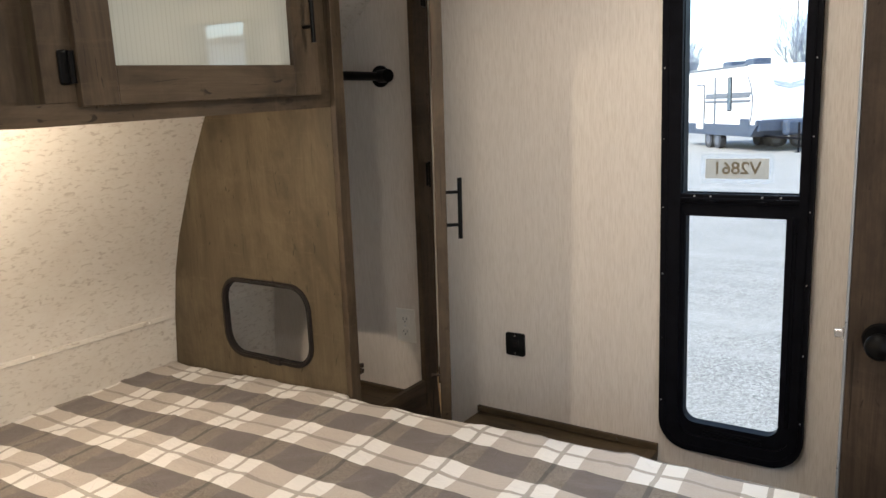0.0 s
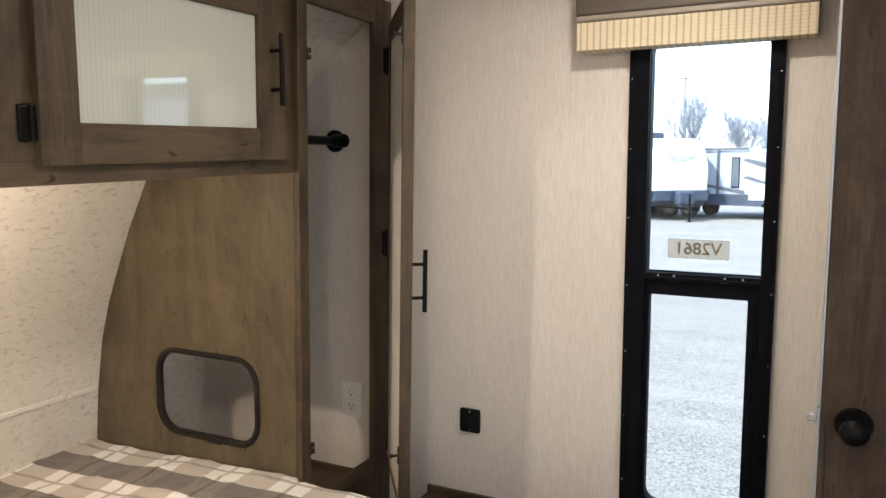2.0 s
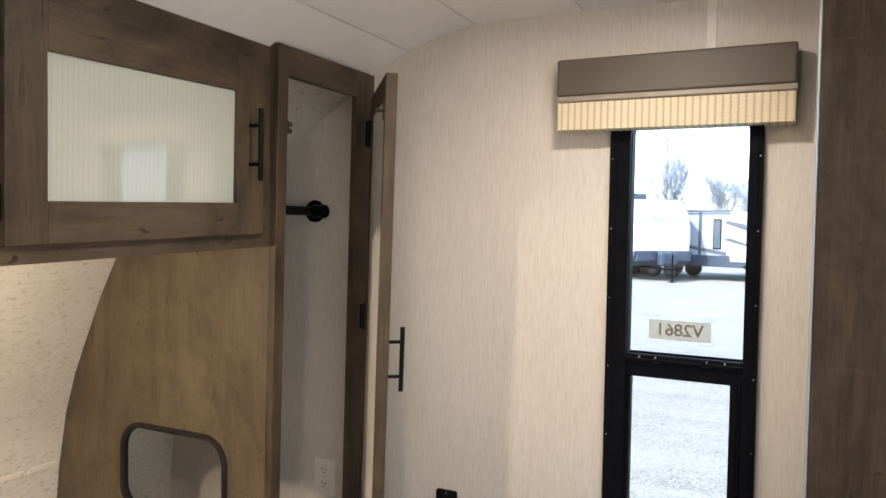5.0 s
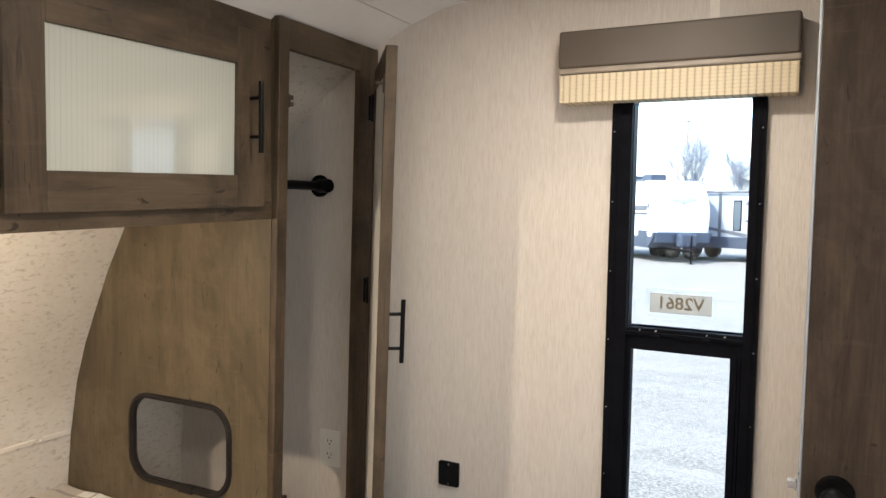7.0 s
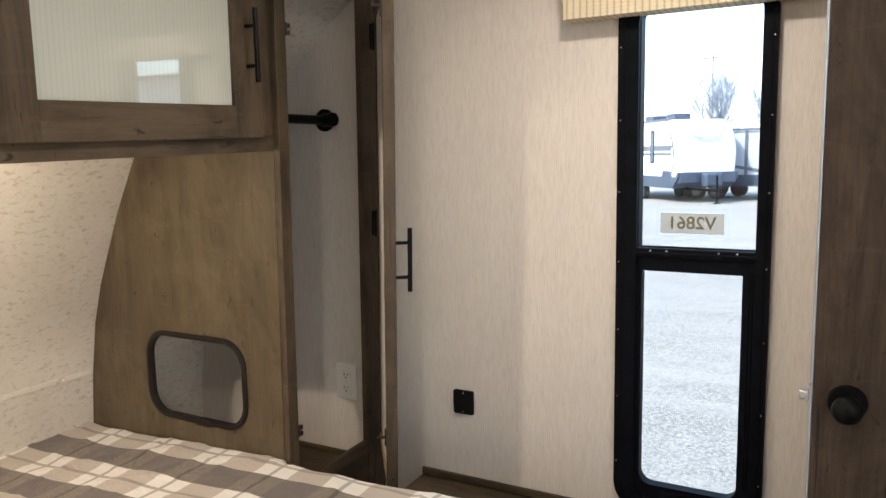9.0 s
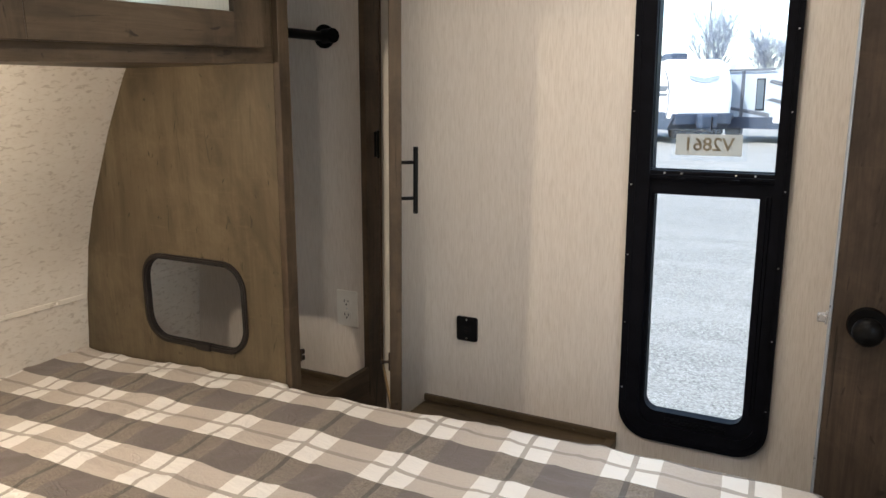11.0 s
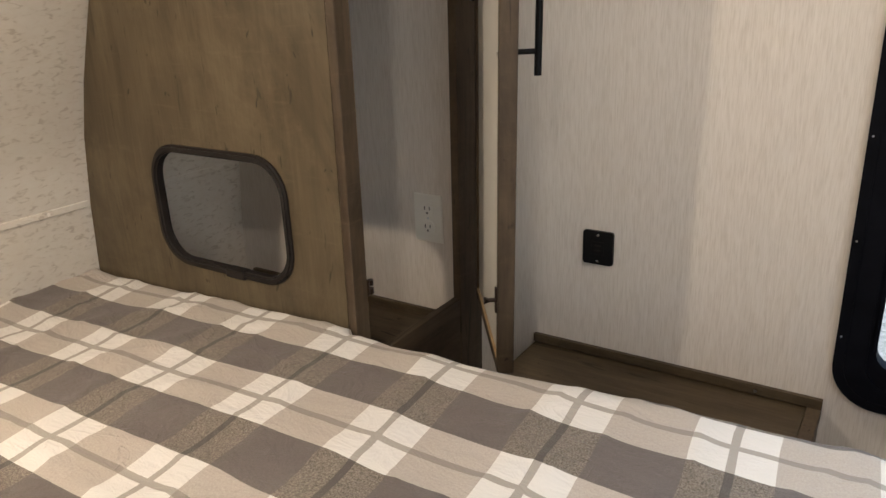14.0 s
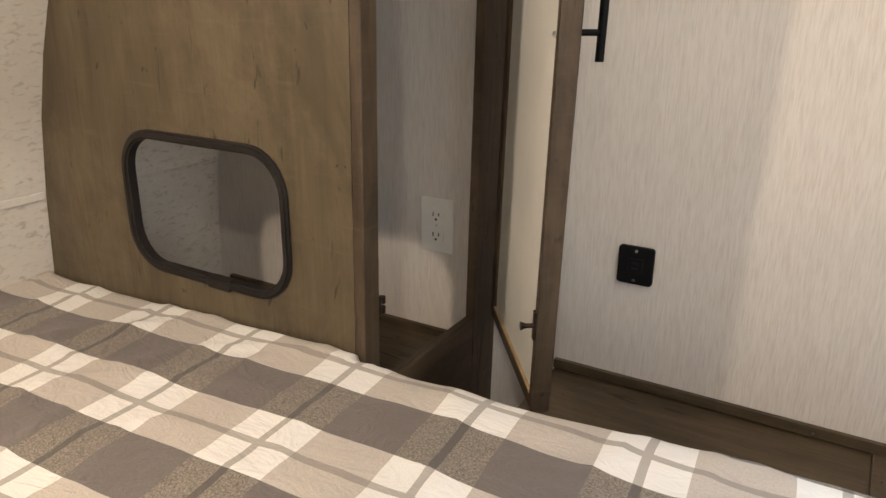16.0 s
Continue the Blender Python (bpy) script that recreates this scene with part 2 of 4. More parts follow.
def clear_glass():
    M = Mat("clear_glass", (1, 1, 1), 0.0)
    M.set("Transmission Weight", 1.0)
    M.set("IOR", 1.01)
    out = M.t.nodes["Material Output"]
    tr = M.n("BsdfTransparent", Color=(0.93, 0.96, 0.97, 1))
    gl = M.n("BsdfGlossy", Roughness=0.0)
    lw = M.n("LayerWeight", Blend=0.5)
    gloss = M.math("MULTIPLY_ADD", M.math("POWER", lw.outputs["Facing"], 5.0), 0.6, 0.02)
    mx = M.n("MixShader", Fac=gloss)
    M.t.links.new(tr.outputs[0], mx.inputs[1])
    M.t.links.new(gl.outputs[0], mx.inputs[2])
    M.t.links.new(mx.outputs[0], out.inputs["Surface"])
    return M.m


def sticker_film(name, tint, clear):
    """Thin printed film that lets the daylight through."""
    M = Mat(name, tint, 0.6)
    out = M.t.nodes["Material Output"]
    d = M.n("BsdfTranslucent", Color=(*tint, 1))
    t = M.n("BsdfTransparent", Color=(*tint, 1))
    mx = M.n("MixShader", Fac=clear)
    M.t.links.new(d.outputs[0], mx.inputs[1])
    M.t.links.new(t.outputs[0], mx.inputs[2])
    M.t.links.new(mx.outputs[0], out.inputs["Surface"])
    return M.m


def gravel():
    M = Mat("pale_gravel", rough=0.9)
    v = M.pos()
    grit = M.n("TexVoronoi", Vector=v, Scale=34.0)
    fine = M.noise(v, 42, 4, 0.8)
    patch = M.noise(M.pos((0.5, 0.8, 1)), 1.0, 5, 0.6, 0.6)
    tracks = M.noise(M.pos((0.16, 0.9, 1)), 1.0, 5, 0.6, 1.4)
    c = M.ramp(fine, [(0.36, (0.095, 0.090, 0.078)), (0.62, (0.345, 0.330, 0.295))])
    c = M.mix(M.ramp(grit.outputs["Distance"], [(0.12, (0.8, 0.8, 0.8)), (0.42, (0, 0, 0))]), c, (0.45, 0.435, 0.395))
    c = M.mix(M.ramp(patch, [(0.40, (0, 0, 0)), (0.62, (0.35, 0.35, 0.35))]), c, (0.32, 0.306, 0.275))
    c = M.mix(M.ramp(tracks, [(0.50, (0, 0, 0)), (0.66, (0.5, 0.5, 0.5))]), c, (0.33, 0.317, 0.285))
    M.link(c, "Base Color")
    M.bump(fine, 0.7, 0.03)
    return M.m


CLOTH = pleated_cloth()
REED = reeded_glass()
GLASS = clear_glass()
STICKER = sticker_film("tan_sticker_film", (0.61, 0.545, 0.47), 0.45)
MARGIN = sticker_film("milky_clear_film", (0.965, 0.97, 0.975), 0.97)
STICKER_INK = plain("brown_ink", (0.20, 0.165, 0.115), 0.6, gloss=0.1)
GRAVEL = gravel()
LAMP_ON = Mat("lit_diffuser", (1, 1, 1))
LAMP_ON.set("Emission Color", (1, 0.85, 0.65, 1))
LAMP_ON.set("Emission Strength", 12.0)
LAMP_ON = LAMP_ON.m


# ---- building blocks ----
def place(ob):
    p = Vector((0, 0, 0))
    while ob:
        p += ob.location
        ob = ob.parent
    return p


def mesh(bm, name, material, smooth=False):
    bmesh.ops.recalc_face_normals(bm, faces=bm.faces)
    me = bpy.data.meshes.new(name)
    bm.to_mesh(me)
    bm.free()
    for m in material if isinstance(material, (list, tuple)) else [material]:
        me.materials.append(m)
    if smooth:
        me.shade_smooth()
        me.set_sharp_from_angle(angle=0.6)
    return me


def part(name, bm, material, parent, label="", smooth=False):
    """One mesh under a thing or a part; its points are given in the world."""
    bmesh.ops.translate(bm, verts=bm.verts, vec=-place(parent))
    ob = new(name, mesh(bm, name, material, smooth))
    ob.parent = parent
    return tagged(ob, label)


def thing(name, at, label, category, group=""):
    ob = new(name)
    ob.location = at
    ob.empty_display_size = 0.05
    return tagged(ob, label, category, group)


def setting(name, bm, material, label, category="", smooth=False):
    ob = new(name, mesh(bm, name, material, smooth))
    return tagged(ob, label, category or name.split("_")[0], kind="structure")


def box(x0, x1, y0, y1, z0, z1, bevel=0.0, seg=2, bm=None):
    out = bm or bmesh.new()
    made = bmesh.ops.create_cube(out, size=1)["verts"]
    for v in made:
        v.co = Vector((x0 + (v.co.x + 0.5) * (x1 - x0), y0 + (v.co.y + 0.5) * (y1 - y0), z0 + (v.co.z + 0.5) * (z1 - z0)))
    if bevel:
        bmesh.ops.bevel(out, geom=list({e for v in made for e in v.link_edges}), offset=bevel, segments=seg, affect="EDGES", profile=0.5)
    return out


def rod(a, b, r, seg=16, bm=None, r2=None):
    out = bm or bmesh.new()
    a, b = Vector(a), Vector(b)
    m = Matrix.Translation((a + b) / 2) @ (b - a).to_track_quat("Z", "Y").to_matrix().to_4x4()
    bmesh.ops.create_cone(out, cap_ends=True, segments=seg, radius1=r, radius2=r if r2 is None else r2, depth=(b - a).length, matrix=m)
    return out


def rounded(x0, x1, z0, z1, r, n=8, top=None, low=None):
    """A rounded rectangle as (x, z) points; top and low: other radii for the upper and lower corners."""
    pts = []
    a, b = r if top is None else top, r if low is None else low
    for cx, cz, s, r in ((x1 - a, z1 - a, 0, a), (x0 + a, z1 - a, 90, a), (x0 + b, z0 + b, 180, b), (x1 - b, z0 + b, 270, b)):
        for k in range(n + 1):
            a = radians(s + 90 * k / n)
            pts.append((cx + r * math.cos(a), cz + r * math.sin(a)))
    return pts


def ring(outer, inner, y0, y1, bm=None):
    """A frame between two outlines with as many points, from y0 to y1."""
    out = bm or bmesh.new()
    rows = [[out.verts.new((x, y, z)) for x, z in pts] for pts, y in ((outer, y0), (inner, y0), (inner, y1), (outer, y1))]
    n = len(outer)
    for k in range(n):
        j = (k + 1) % n
        for a, b in ((0, 1), (1, 2), (2, 3), (3, 0)):
            out.faces.new((rows[a][k], rows[a][j], rows[b][j], rows[b][k]))
    return out


def slab(pts, y0, y1, bm=None):
    """An (x, z) outline with thickness from y0 to y1."""
    out = bm or bmesh.new()
    f = [out.verts.new((x, y0, z)) for x, z in pts]
    b = [out.verts.new((x, y1, z)) for x, z in pts]
    out.faces.new(f)
    out.faces.new(b[::-1])
    for k in range(len(pts)):
        j = (k + 1) % len(pts)
        out.faces.new((f[k], b[k], b[j], f[j]))
    return out


def holed_wall(x0, x1, z0, z1, hole, y0, y1):
    """A wall slab with one outlined opening through it."""
    out = bmesh.new()
    cx = sum(p[0] for p in hole) / len(hole)
    cz = sum(p[1] for p in hole) / len(hole)
    outer = []
    for x, z in hole:
        dx, dz = x - cx, z - cz
        s = min(((x1 if dx > 0 else x0) - cx) / dx if abs(dx) > 1e-6 else 1e9, ((z1 if dz > 0 else z0) - cz) / dz if abs(dz) > 1e-6 else 1e9)
        outer.append([cx + dx * s, cz + dz * s])
    for gx, gz in ((x0, z0), (x0, z1), (x1, z0), (x1, z1)):
        k = min(range(len(outer)), key=lambda i: (outer[i][0] - gx) ** 2 + (outer[i][1] - gz) ** 2)
        outer[k] = [gx, gz]
    return ring([tuple(p) for p in outer], hole, y0, y1, out)


# ---- the room ----
WY = 2.22                      # inner face of the window wall
PY = 1.787                     # bed side of the wardrobe panel
FX = -1.093                    # front of the overhead cabinet
FW = -1.068                    # front of the wardrobe at its top
SY = -0.18                     # far side wall
PX = 0.80                      # partition behind the foot of the bed
NOSE = [(-1.868, 0.0), (-1.866, 0.3), (-1.853, 0.61), (-1.835, 0.775), (-1.806, 0.93), (-1.768, 1.045), (-1.736, 1.117), (-1.672, 1.256), (-1.598, 1.389),
        (-1.50, 1.53), (-1.38, 1.665), (-1.24, 1.79), (-1.08, 1.896), (-0.962, 1.956), (-0.857, 1.991), (-0.756, 2.009), (-0.68, 2.012)]


def nose_sheet(points, y0, y1, thick):
    """A bent sheet along y that follows (x, z) points, with its thickness outwards."""
    out = bmesh.new()
    rows = []
    for k, (x, z) in enumerate(points):
        a = Vector(points[max(k - 1, 0)])
        b = Vector(points[min(k + 1, len(points) - 1)])
        d = (b - a).normalized()
        n = Vector((-d.y, d.x)) * thick
        rows.append([out.verts.new(c) for c in ((x, y0, z), (x, y1, z), (x + n.x, y1, z + n.y), (x + n.x, y0, z + n.y))])
    for p, q in zip(rows, rows[1:]):
        for a, b in ((0, 1), (1, 2), (2, 3), (3, 0)):
            out.faces.new((p[a], p[b], q[b], q[a]))
    out.faces.new(rows[0])
    out.faces.new(rows[-1][::-1])
    return out


setting("floor", box(-1.95, PX + 0.05, SY - 0.05, WY + 0.05, -0.05, 0.0), FLOOR, "grey-brown wood-look plank floor of the bedroom")
HOLE = rounded(-0.356, -0.060, 0.52, 1.745, 0.05)
setting("wall_window", holed_wall(-2.0, PX + 0.05, 0.0, 2.25, HOLE, WY, WY + 0.05), WALL, "cream wallpapered side wall with fine vertical streaks", "wall")
setting("wall_far", box(-2.0, PX + 0.05, SY - 0.05, SY, 0.0, 2.25), WALL, "cream wallpapered side wall across the bed", "wall")
setting("wall_front", nose_sheet(NOSE[:10], SY, WY, 0.04), SPECK, "curved front wall with mottled beige wallpaper", "wall", smooth=True)
setting("wall_partition_1", box(PX, PX + 0.04, 0.75, WY, 0.0, 2.012), WALL, "cream partition wall at the foot of the bed", "wall")
setting("wall_partition_2", box(PX, PX + 0.04, SY, 0.0, 0.0, 2.012), WALL, "cream partition wall beside the passage", "wall")
setting("wall_partition_3", box(PX, PX + 0.04, 0.0, 0.75, 1.93, 2.012), WALL, "cream partition wall over the passage", "wall")
setting("wall_passage", box(1.5, 1.54, SY, WY, 0.0, 2.012), WALL, "plain cream wall beyond the passage", "wall")
setting("floor_passage", box(PX + 0.05, 1.5, SY - 0.05, WY + 0.05, -0.05, 0.0), FLOOR, "wood-look floor beyond the passage", "floor")
setting("ceiling_passage", box(PX + 0.04, 1.54, SY - 0.05, WY + 0.05, 2.012, 2.05), CEILING, "white ceiling beyond the passage", "ceiling")


setting("wall_front_upper", nose_sheet([(x + 0.004, z - 0.004) for x, z in NOSE[9:13]], PY + 0.020, WY - 0.001, 0.002), SPECK, "mottled beige wallpaper on the curved wall inside the wardrobe", "wall", smooth=True)


def ceiling_panels():
    out = bmesh.new()
    pts = NOSE[9:] + [(-0.46, 2.012), (-0.08, 2.012), (0.36, 2.012), (PX + 0.04, 2.012)]
    seams = {-0.962, -0.756, -0.46, -0.08, 0.36}
    run = [pts[0]]
    for k, p in enumerate(pts[1:], 1):
        if p[0] in seams or k == len(pts) - 1:
            a = Vector(run[-1])
            d = (Vector(p) - a).normalized()
            run.append(tuple(Vector(p) - d * 0.0016))
            sub = nose_sheet(run, SY, WY, 0.03)
            me = bpy.data.meshes.new("tmp")
            sub.to_mesh(me)
            sub.free()
            out.from_mesh(me)
            bpy.data.meshes.remove(me)
            run = [tuple(Vector(p) + d * 0.0016)]
        else:
            run.append(p)
    deck = nose_sheet([(x, z + 0.02) for x, z in pts], SY, WY, 0.02)
    me = bpy.data.meshes.new("tmp")
    deck.to_mesh(me)
    deck.free()
    out.from_mesh(me)
    bpy.data.meshes.remove(me)
    return out


setting("ceiling", ceiling_panels(), CEILING, "white vinyl ceiling of panels with thin seams, bent down at the front")
# batten across the front wall and the strip over the window
bat = box(-1.850, -1.8310, SY, PY - 0.003, 0.771, 0.787, 0.002)
setting("trim_headboard", bat, SPECK, "beige wallpapered batten across the front wall", "trim")
setting("trim_headboard_inside", box(-1.846, -1.8310, PY + 0.021, WY - 0.002, 0.771, 0.787, 0.002), SPECK, "beige wallpapered batten inside the wardrobe", "trim")
setting("trim_wall_seam", box(-0.168, -0.146, WY - 0.004, WY + 0.001, 1.86, 2.012, 0.001), SEAM, "pale cream seam strip over the window", "trim")
for k in range(5):
    setting(f"trim_screw_{k + 1}", rod((-1.8320, 0.25 + 0.36 * k, 0.779), (-1.8295, 0.25 + 0.36 * k, 0.779), 0.004, 10), PLASTIC, "beige screw cap in the batten", "screw")


# ---- window ----
def build_window():
    w = thing("window_1", (-0.21, WY, 0.5), "tall black-framed trailer window with two clear panes", "window")
    w["kind"] = "structure"
    o = rounded(-0.383, -0.036, 0.492, 1.772, 0.075)
    i = rounded(-0.334, -0.067, 0.535, 1.735, 0.040)
    bm = ring(o, i, WY - 0.020, WY + 0.03)
    bmesh.ops.bevel(bm, geom=[e for e in bm.edges if abs(e.verts[0].co.y - e.verts[1].co.y) < 1e-6 and e.verts[0].co.y < WY - 0.01 and e.calc_face_angle(0) > 0.5], offset=0.005, segments=3, affect="EDGES")
    fr = part("window_frame", bm, BLACK, w, "black powder-coated window frame")
    o2 = rounded(-0.372, -0.047, 0.503, 1.761, 0.066)
    i2 = rounded(-0.366, -0.053, 0.509, 1.755, 0.060)
    part("raised_bead", ring(o2, i2, WY - 0.0225, WY - 0.019), BLACK, fr)
    part("upper_track", ring(rounded(-0.340, -0.061, 1.150, 1.741, 0.035, low=0.002), rounded(-0.332, -0.068, 1.166, 1.733, 0.030, low=0.002), WY - 0.006, WY + 0.034), BLACK, fr)
    # hopper sash below
    sash = part("lower_sash", ring(rounded(-0.336, -0.065, 0.533, 1.143, 0.040, top=0.002), rounded(-0.322, -0.093, 0.568, 1.110, 0.030, top=0.002), WY - 0.010, WY + 0.020), BLACK, w, "black tilting lower sash")
    for x in (-0.079, -0.071, -0.327):
        part("sash_groove", box(x - 0.0022, x + 0.0022, WY - 0.0135, WY - 0.009, 0.60, 1.115, 0.001, 1), BLACK, sash)
    for z in (0.540, 0.547, 0.554):
        part("weep_rib", box(-0.27, -0.13, WY - 0.0135, WY - 0.009, z - 0.002, z + 0.002, 0.0008, 1), BLACK, sash)
    bar = part("meeting_rail", box(-0.338, -0.063, WY - 0.016, WY + 0.03, 1.142, 1.166, 0.003), BLACK, w, "black bar between the panes")
    part("rail_lip", box(-0.336, -0.065, WY - 0.022, WY - 0.012, 1.150, 1.156, 0.001), BLACK, bar)
    for x in (-0.30, -0.262, -0.145, -0.105):
        part("rail_screw", rod((x, WY - 0.0235, 1.1605), (x, WY - 0.015, 1.1605), 0.0020, 10), STEEL, bar)
    for x in (-0.262, -0.145):
        part("rail_hook", box(x - 0.009, x + 0.009, WY - 0.026, WY - 0.014, 1.1455, 1.151, 0.002), BLACK, bar)
    up = part("upper_pane", slab(rounded(-0.338, -0.063, 1.150, 1.739, 0.035, low=0.002), WY + 0.030, WY + 0.033), GLASS, w, "clear upper glass pane")
    lo = part("lower_pane", slab(rounded(-0.322, -0.086, 0.564, 1.118, 0.030, top=0.002), WY + 0.012, WY + 0.015), GLASS, w, "clear lower glass pane")
    for p in (up, lo):
        p.visible_shadow = False
    for x in (-0.376, -0.043):
        for k in range(7):
            z = 0.62 + 0.17 * k
            part("frame_screw", rod((x, WY - 0.0215, z), (x, WY - 0.018, z), 0.0016, 8), STEEL, fr)
    return w


build_window()

film = thing("sticker", (-0.2145, WY + 0.027, 1.2), "tan number sticker on the upper window pane", "sticker")
part("film", box(-0.2875, -0.1415, WY + 0.0275, WY + 0.0285, 1.199, 1.2475, 0.0), STICKER, film)
part("margin", ring(rounded(-0.2985, -0.1305, 1.187, 1.2595, 0.004, 3), rounded(-0.2877, -0.1413, 1.1988, 1.2477, 0.001, 3), WY + 0.0275, WY + 0.0285), MARGIN, film, "milky clear border of the film")
txt = bpy.data.curves.new("sticker_text", "FONT")
txt.body, txt.size, txt.align_x, txt.align_y, txt.extrude, txt.offset = "V2861", 0.042, "CENTER", "CENTER", 0.0003, 0.0006
tob = new("text_source", txt)
deps = bpy.context.evaluated_depsgraph_get()
tme = bpy.data.meshes.new_from_object(tob.evaluated_get(deps))
bpy.data.objects.remove(tob)
tme.materials.clear()
tme.materials.append(STICKER_INK)
tme.transform(Matrix.Translation((-0.2145, WY + 0.0268, 1.2232)) @ Matrix.Rotation(radians(180), 4, "Z") @ Matrix.Rotation(radians(90), 4, "X") @ Matrix.Diagonal((1.02, 1, 1, 1)))
tme.transform(Matrix.Translation(-film.location))
letters = new("lettering", tme)
letters.parent = film
tagged(letters, "brown characters V2861 seen from behind")


def build_blind():
    b = thing("window_blind", (-0.24, WY, 1.71), "taupe valance with a raised cream pleated shade under it", "blind")
    x0, x1 = -0.506, 0.027
    bm = box(x0, x1, 2.146, WY - 0.001, 1.790, 1.880, 0.006, 3)
    part("valance", bm, BLIND_BOX, b, "taupe vinyl-wrapped valance box")
    part("lip", box(x0 + 0.002, x1 + 0.003, 2.143, WY - 0.002, 1.776, 1.790, 0.004, 2), LIP, b, "lighter bottom lip")
    for k in range(8):
        z1 = 1.775 - k * 0.0083
        part("pleat", box(x0 + 0.003, x1 - 0.001, 2.150, WY - 0.006, z1 - 0.0083, z1 - 0.0001, 0.0007, 1), CLOTH, b, "cream pleated cloth with a zigzag stripe")
    return b


build_blind()


# ---- wardrobe ----
def panel_outline():
    """Side of the wardrobe: follows the front wall, straight at the front."""
    return [(FW - 0.018, 0.0), (FW - 0.018, 1.893)] + [(x + 0.002, z - 0.002) for x, z in NOSE[12::-1]]


def cut_panel(outline, hole, y0, y1):
    """Outline with an opening: bridged faces between both loops."""
    out = bmesh.new()
    layers = []
    for y in (y0, y1):
        o = [out.verts.new((x, y, z)) for x, z in outline]
        h = [out.verts.new((x, y, z)) for x, z in hole]
        es = [out.edges.new((l[k], l[(k + 1) % len(l)])) for l in (o, h) for k in range(len(l))]
        bmesh.ops.triangle_fill(out, use_beauty=True, edges=es)
        layers.append((o, h))
    for a, b in zip(*layers):
        for k in range(len(a)):
            j = (k + 1) % len(a)
            out.faces.new((a[k], a[j], b[j], b[k]))
    return out


wardrobe = thing("wardrobe", (-1.4, 2.0, 0.0), "built-in grey-brown oak-print wardrobe in the corner beside the bed", "wardrobe")
hatch_hole = rounded(-1.578, -1.228, 0.699, 0.927, 0.066)
part("side_panel", cut_panel(panel_outline(), hatch_hole, PY, PY + 0.010), WOOD, wardrobe, "warm oak-print side panel with a rounded opening")


def edging():
    out = ring(rounded(-1.587, -1.219, 0.690, 0.936, 0.074), rounded(-1.572, -1.234, 0.705, 0.921, 0.060), PY - 0.008, PY + 0.014)
    bmesh.ops.bevel(out, geom=[e for e in out.edges if abs(e.verts[0].co.y - e.verts[1].co.y) < 1e-6], offset=0.004, segments=3, affect="EDGES")
    return out


ed = part("hatch_edging", edging(), RUBBER, wardrobe, "grey rubber edging round the opening", smooth=True)
part("edging_joint", box(-1.400, -1.350, PY - 0.0100, PY + 0.012, 0.688, 0.706, 0.003), RUBBER, ed)
OY0, OY1, OZ0, OZ1 = 1.824, 2.128, 0.570, 1.821
part("hinge_post", box(FW - 0.018, FW, OY1, WY - 0.001, 0.0, 1.893, 0.0015, 1), WOOD_V, wardrobe)
part("latch_post", box(FW - 0.018, FW, PY, OY0, 0.0, 1.893, 0.0015, 1), WOOD_V, wardrobe)
part("top_rail", box(FW - 0.018, FW - 0.0005, OY0, OY1, OZ1, 1.893, 0.0015, 1), WOOD_Y, wardrobe)
part("bottom_rail", box(FW - 0.018, FW - 0.0005, OY0, OY1, 0.02, OZ0, 0.0015, 1), WOOD_Y, wardrobe)
part("wardrobe_floor", box(-1.87, FW - 0.018, PY + 0.018, WY - 0.001, 0.445, 0.463), WOOD_DARK, wardrobe, "dark wood wardrobe floor")
part("inner_trim", box(-1.82, FW - 0.019, WY - 0.013, WY - 0.001, 0.463, 0.482, 0.002), WOOD_DARK, wardrobe)
for z in (0.705, 1.700):
    c = part("catch", box(FW - 0.030, FW - 0.002, OY0 + 0.0005, OY0 + 0.010, z - 0.016, z + 0.016, 0.003), BRONZE, wardrobe, "bronze door catch")
    for dz in (-0.008, 0.008):
        part("catch_roller", rod((FW - 0.006, OY0 + 0.014, z + dz - 0.005), (FW - 0.006, OY0 + 0.014, z + dz + 0.005), 0.006, 12), BRONZE, c)


def each_mesh(ob):
    for child in ob.children:
        if child.type == "MESH":
            yield child
        yield from each_mesh(child)


def lean_front(ob):
    """The wardrobe front leans back slightly towards the floor."""
    for child in each_mesh(ob):
        o = place(child)
        for v in child.data.vertices:
            if v.co.x + o.x > -1.15:
                v.co.x -= 0.0154 * (1.9 - v.co.z - o.z)


lean_front(wardrobe)
rail = thing("clothes_rail", (-1.268, WY, 1.505), "black metal clothes rail fixed inside the wardrobe", "rail")
part("tube", rod((-1.268, PY + 0.03, 1.505), (-1.268, WY - 0.02, 1.505), 0.0135), BLACK_METAL, rail, smooth=True)
for y0, y1 in ((WY - 0.009, WY - 0.001), (PY + 0.0185, PY + 0.026)):
    fl = part("flange", rod((-1.268, y0, 1.505), (-1.268, y1, 1.505), 0.033, 28), BLACK_METAL, rail, smooth=True)
    s = -1 if y0 > 2 else 1
    part("socket", rod((-1.268, y0 if s < 0 else y1, 1.505), (-1.222, (y0 if s < 0 else y1) + s * 0.016, 1.505), 0.020, 24), BLACK_METAL, fl, smooth=True)


def bar_handle(parent, top, bottom, back, reach=0.03):
    """A bar pull between two heights; back is the way from the bar to the face."""
    t, b, k = Vector(top), Vector(bottom), Vector(back)
    h = part("handle", rod(b, t, 0.0058, 14), BLACK_METAL, parent, "matt black bar handle")
    span = (t - b).length
    for s in (0.23, 0.77):
        p = b.lerp(t, s)
        part("handle_post", rod(p, p + k, 0.0042, 12), BLACK_METAL, h)
    return h


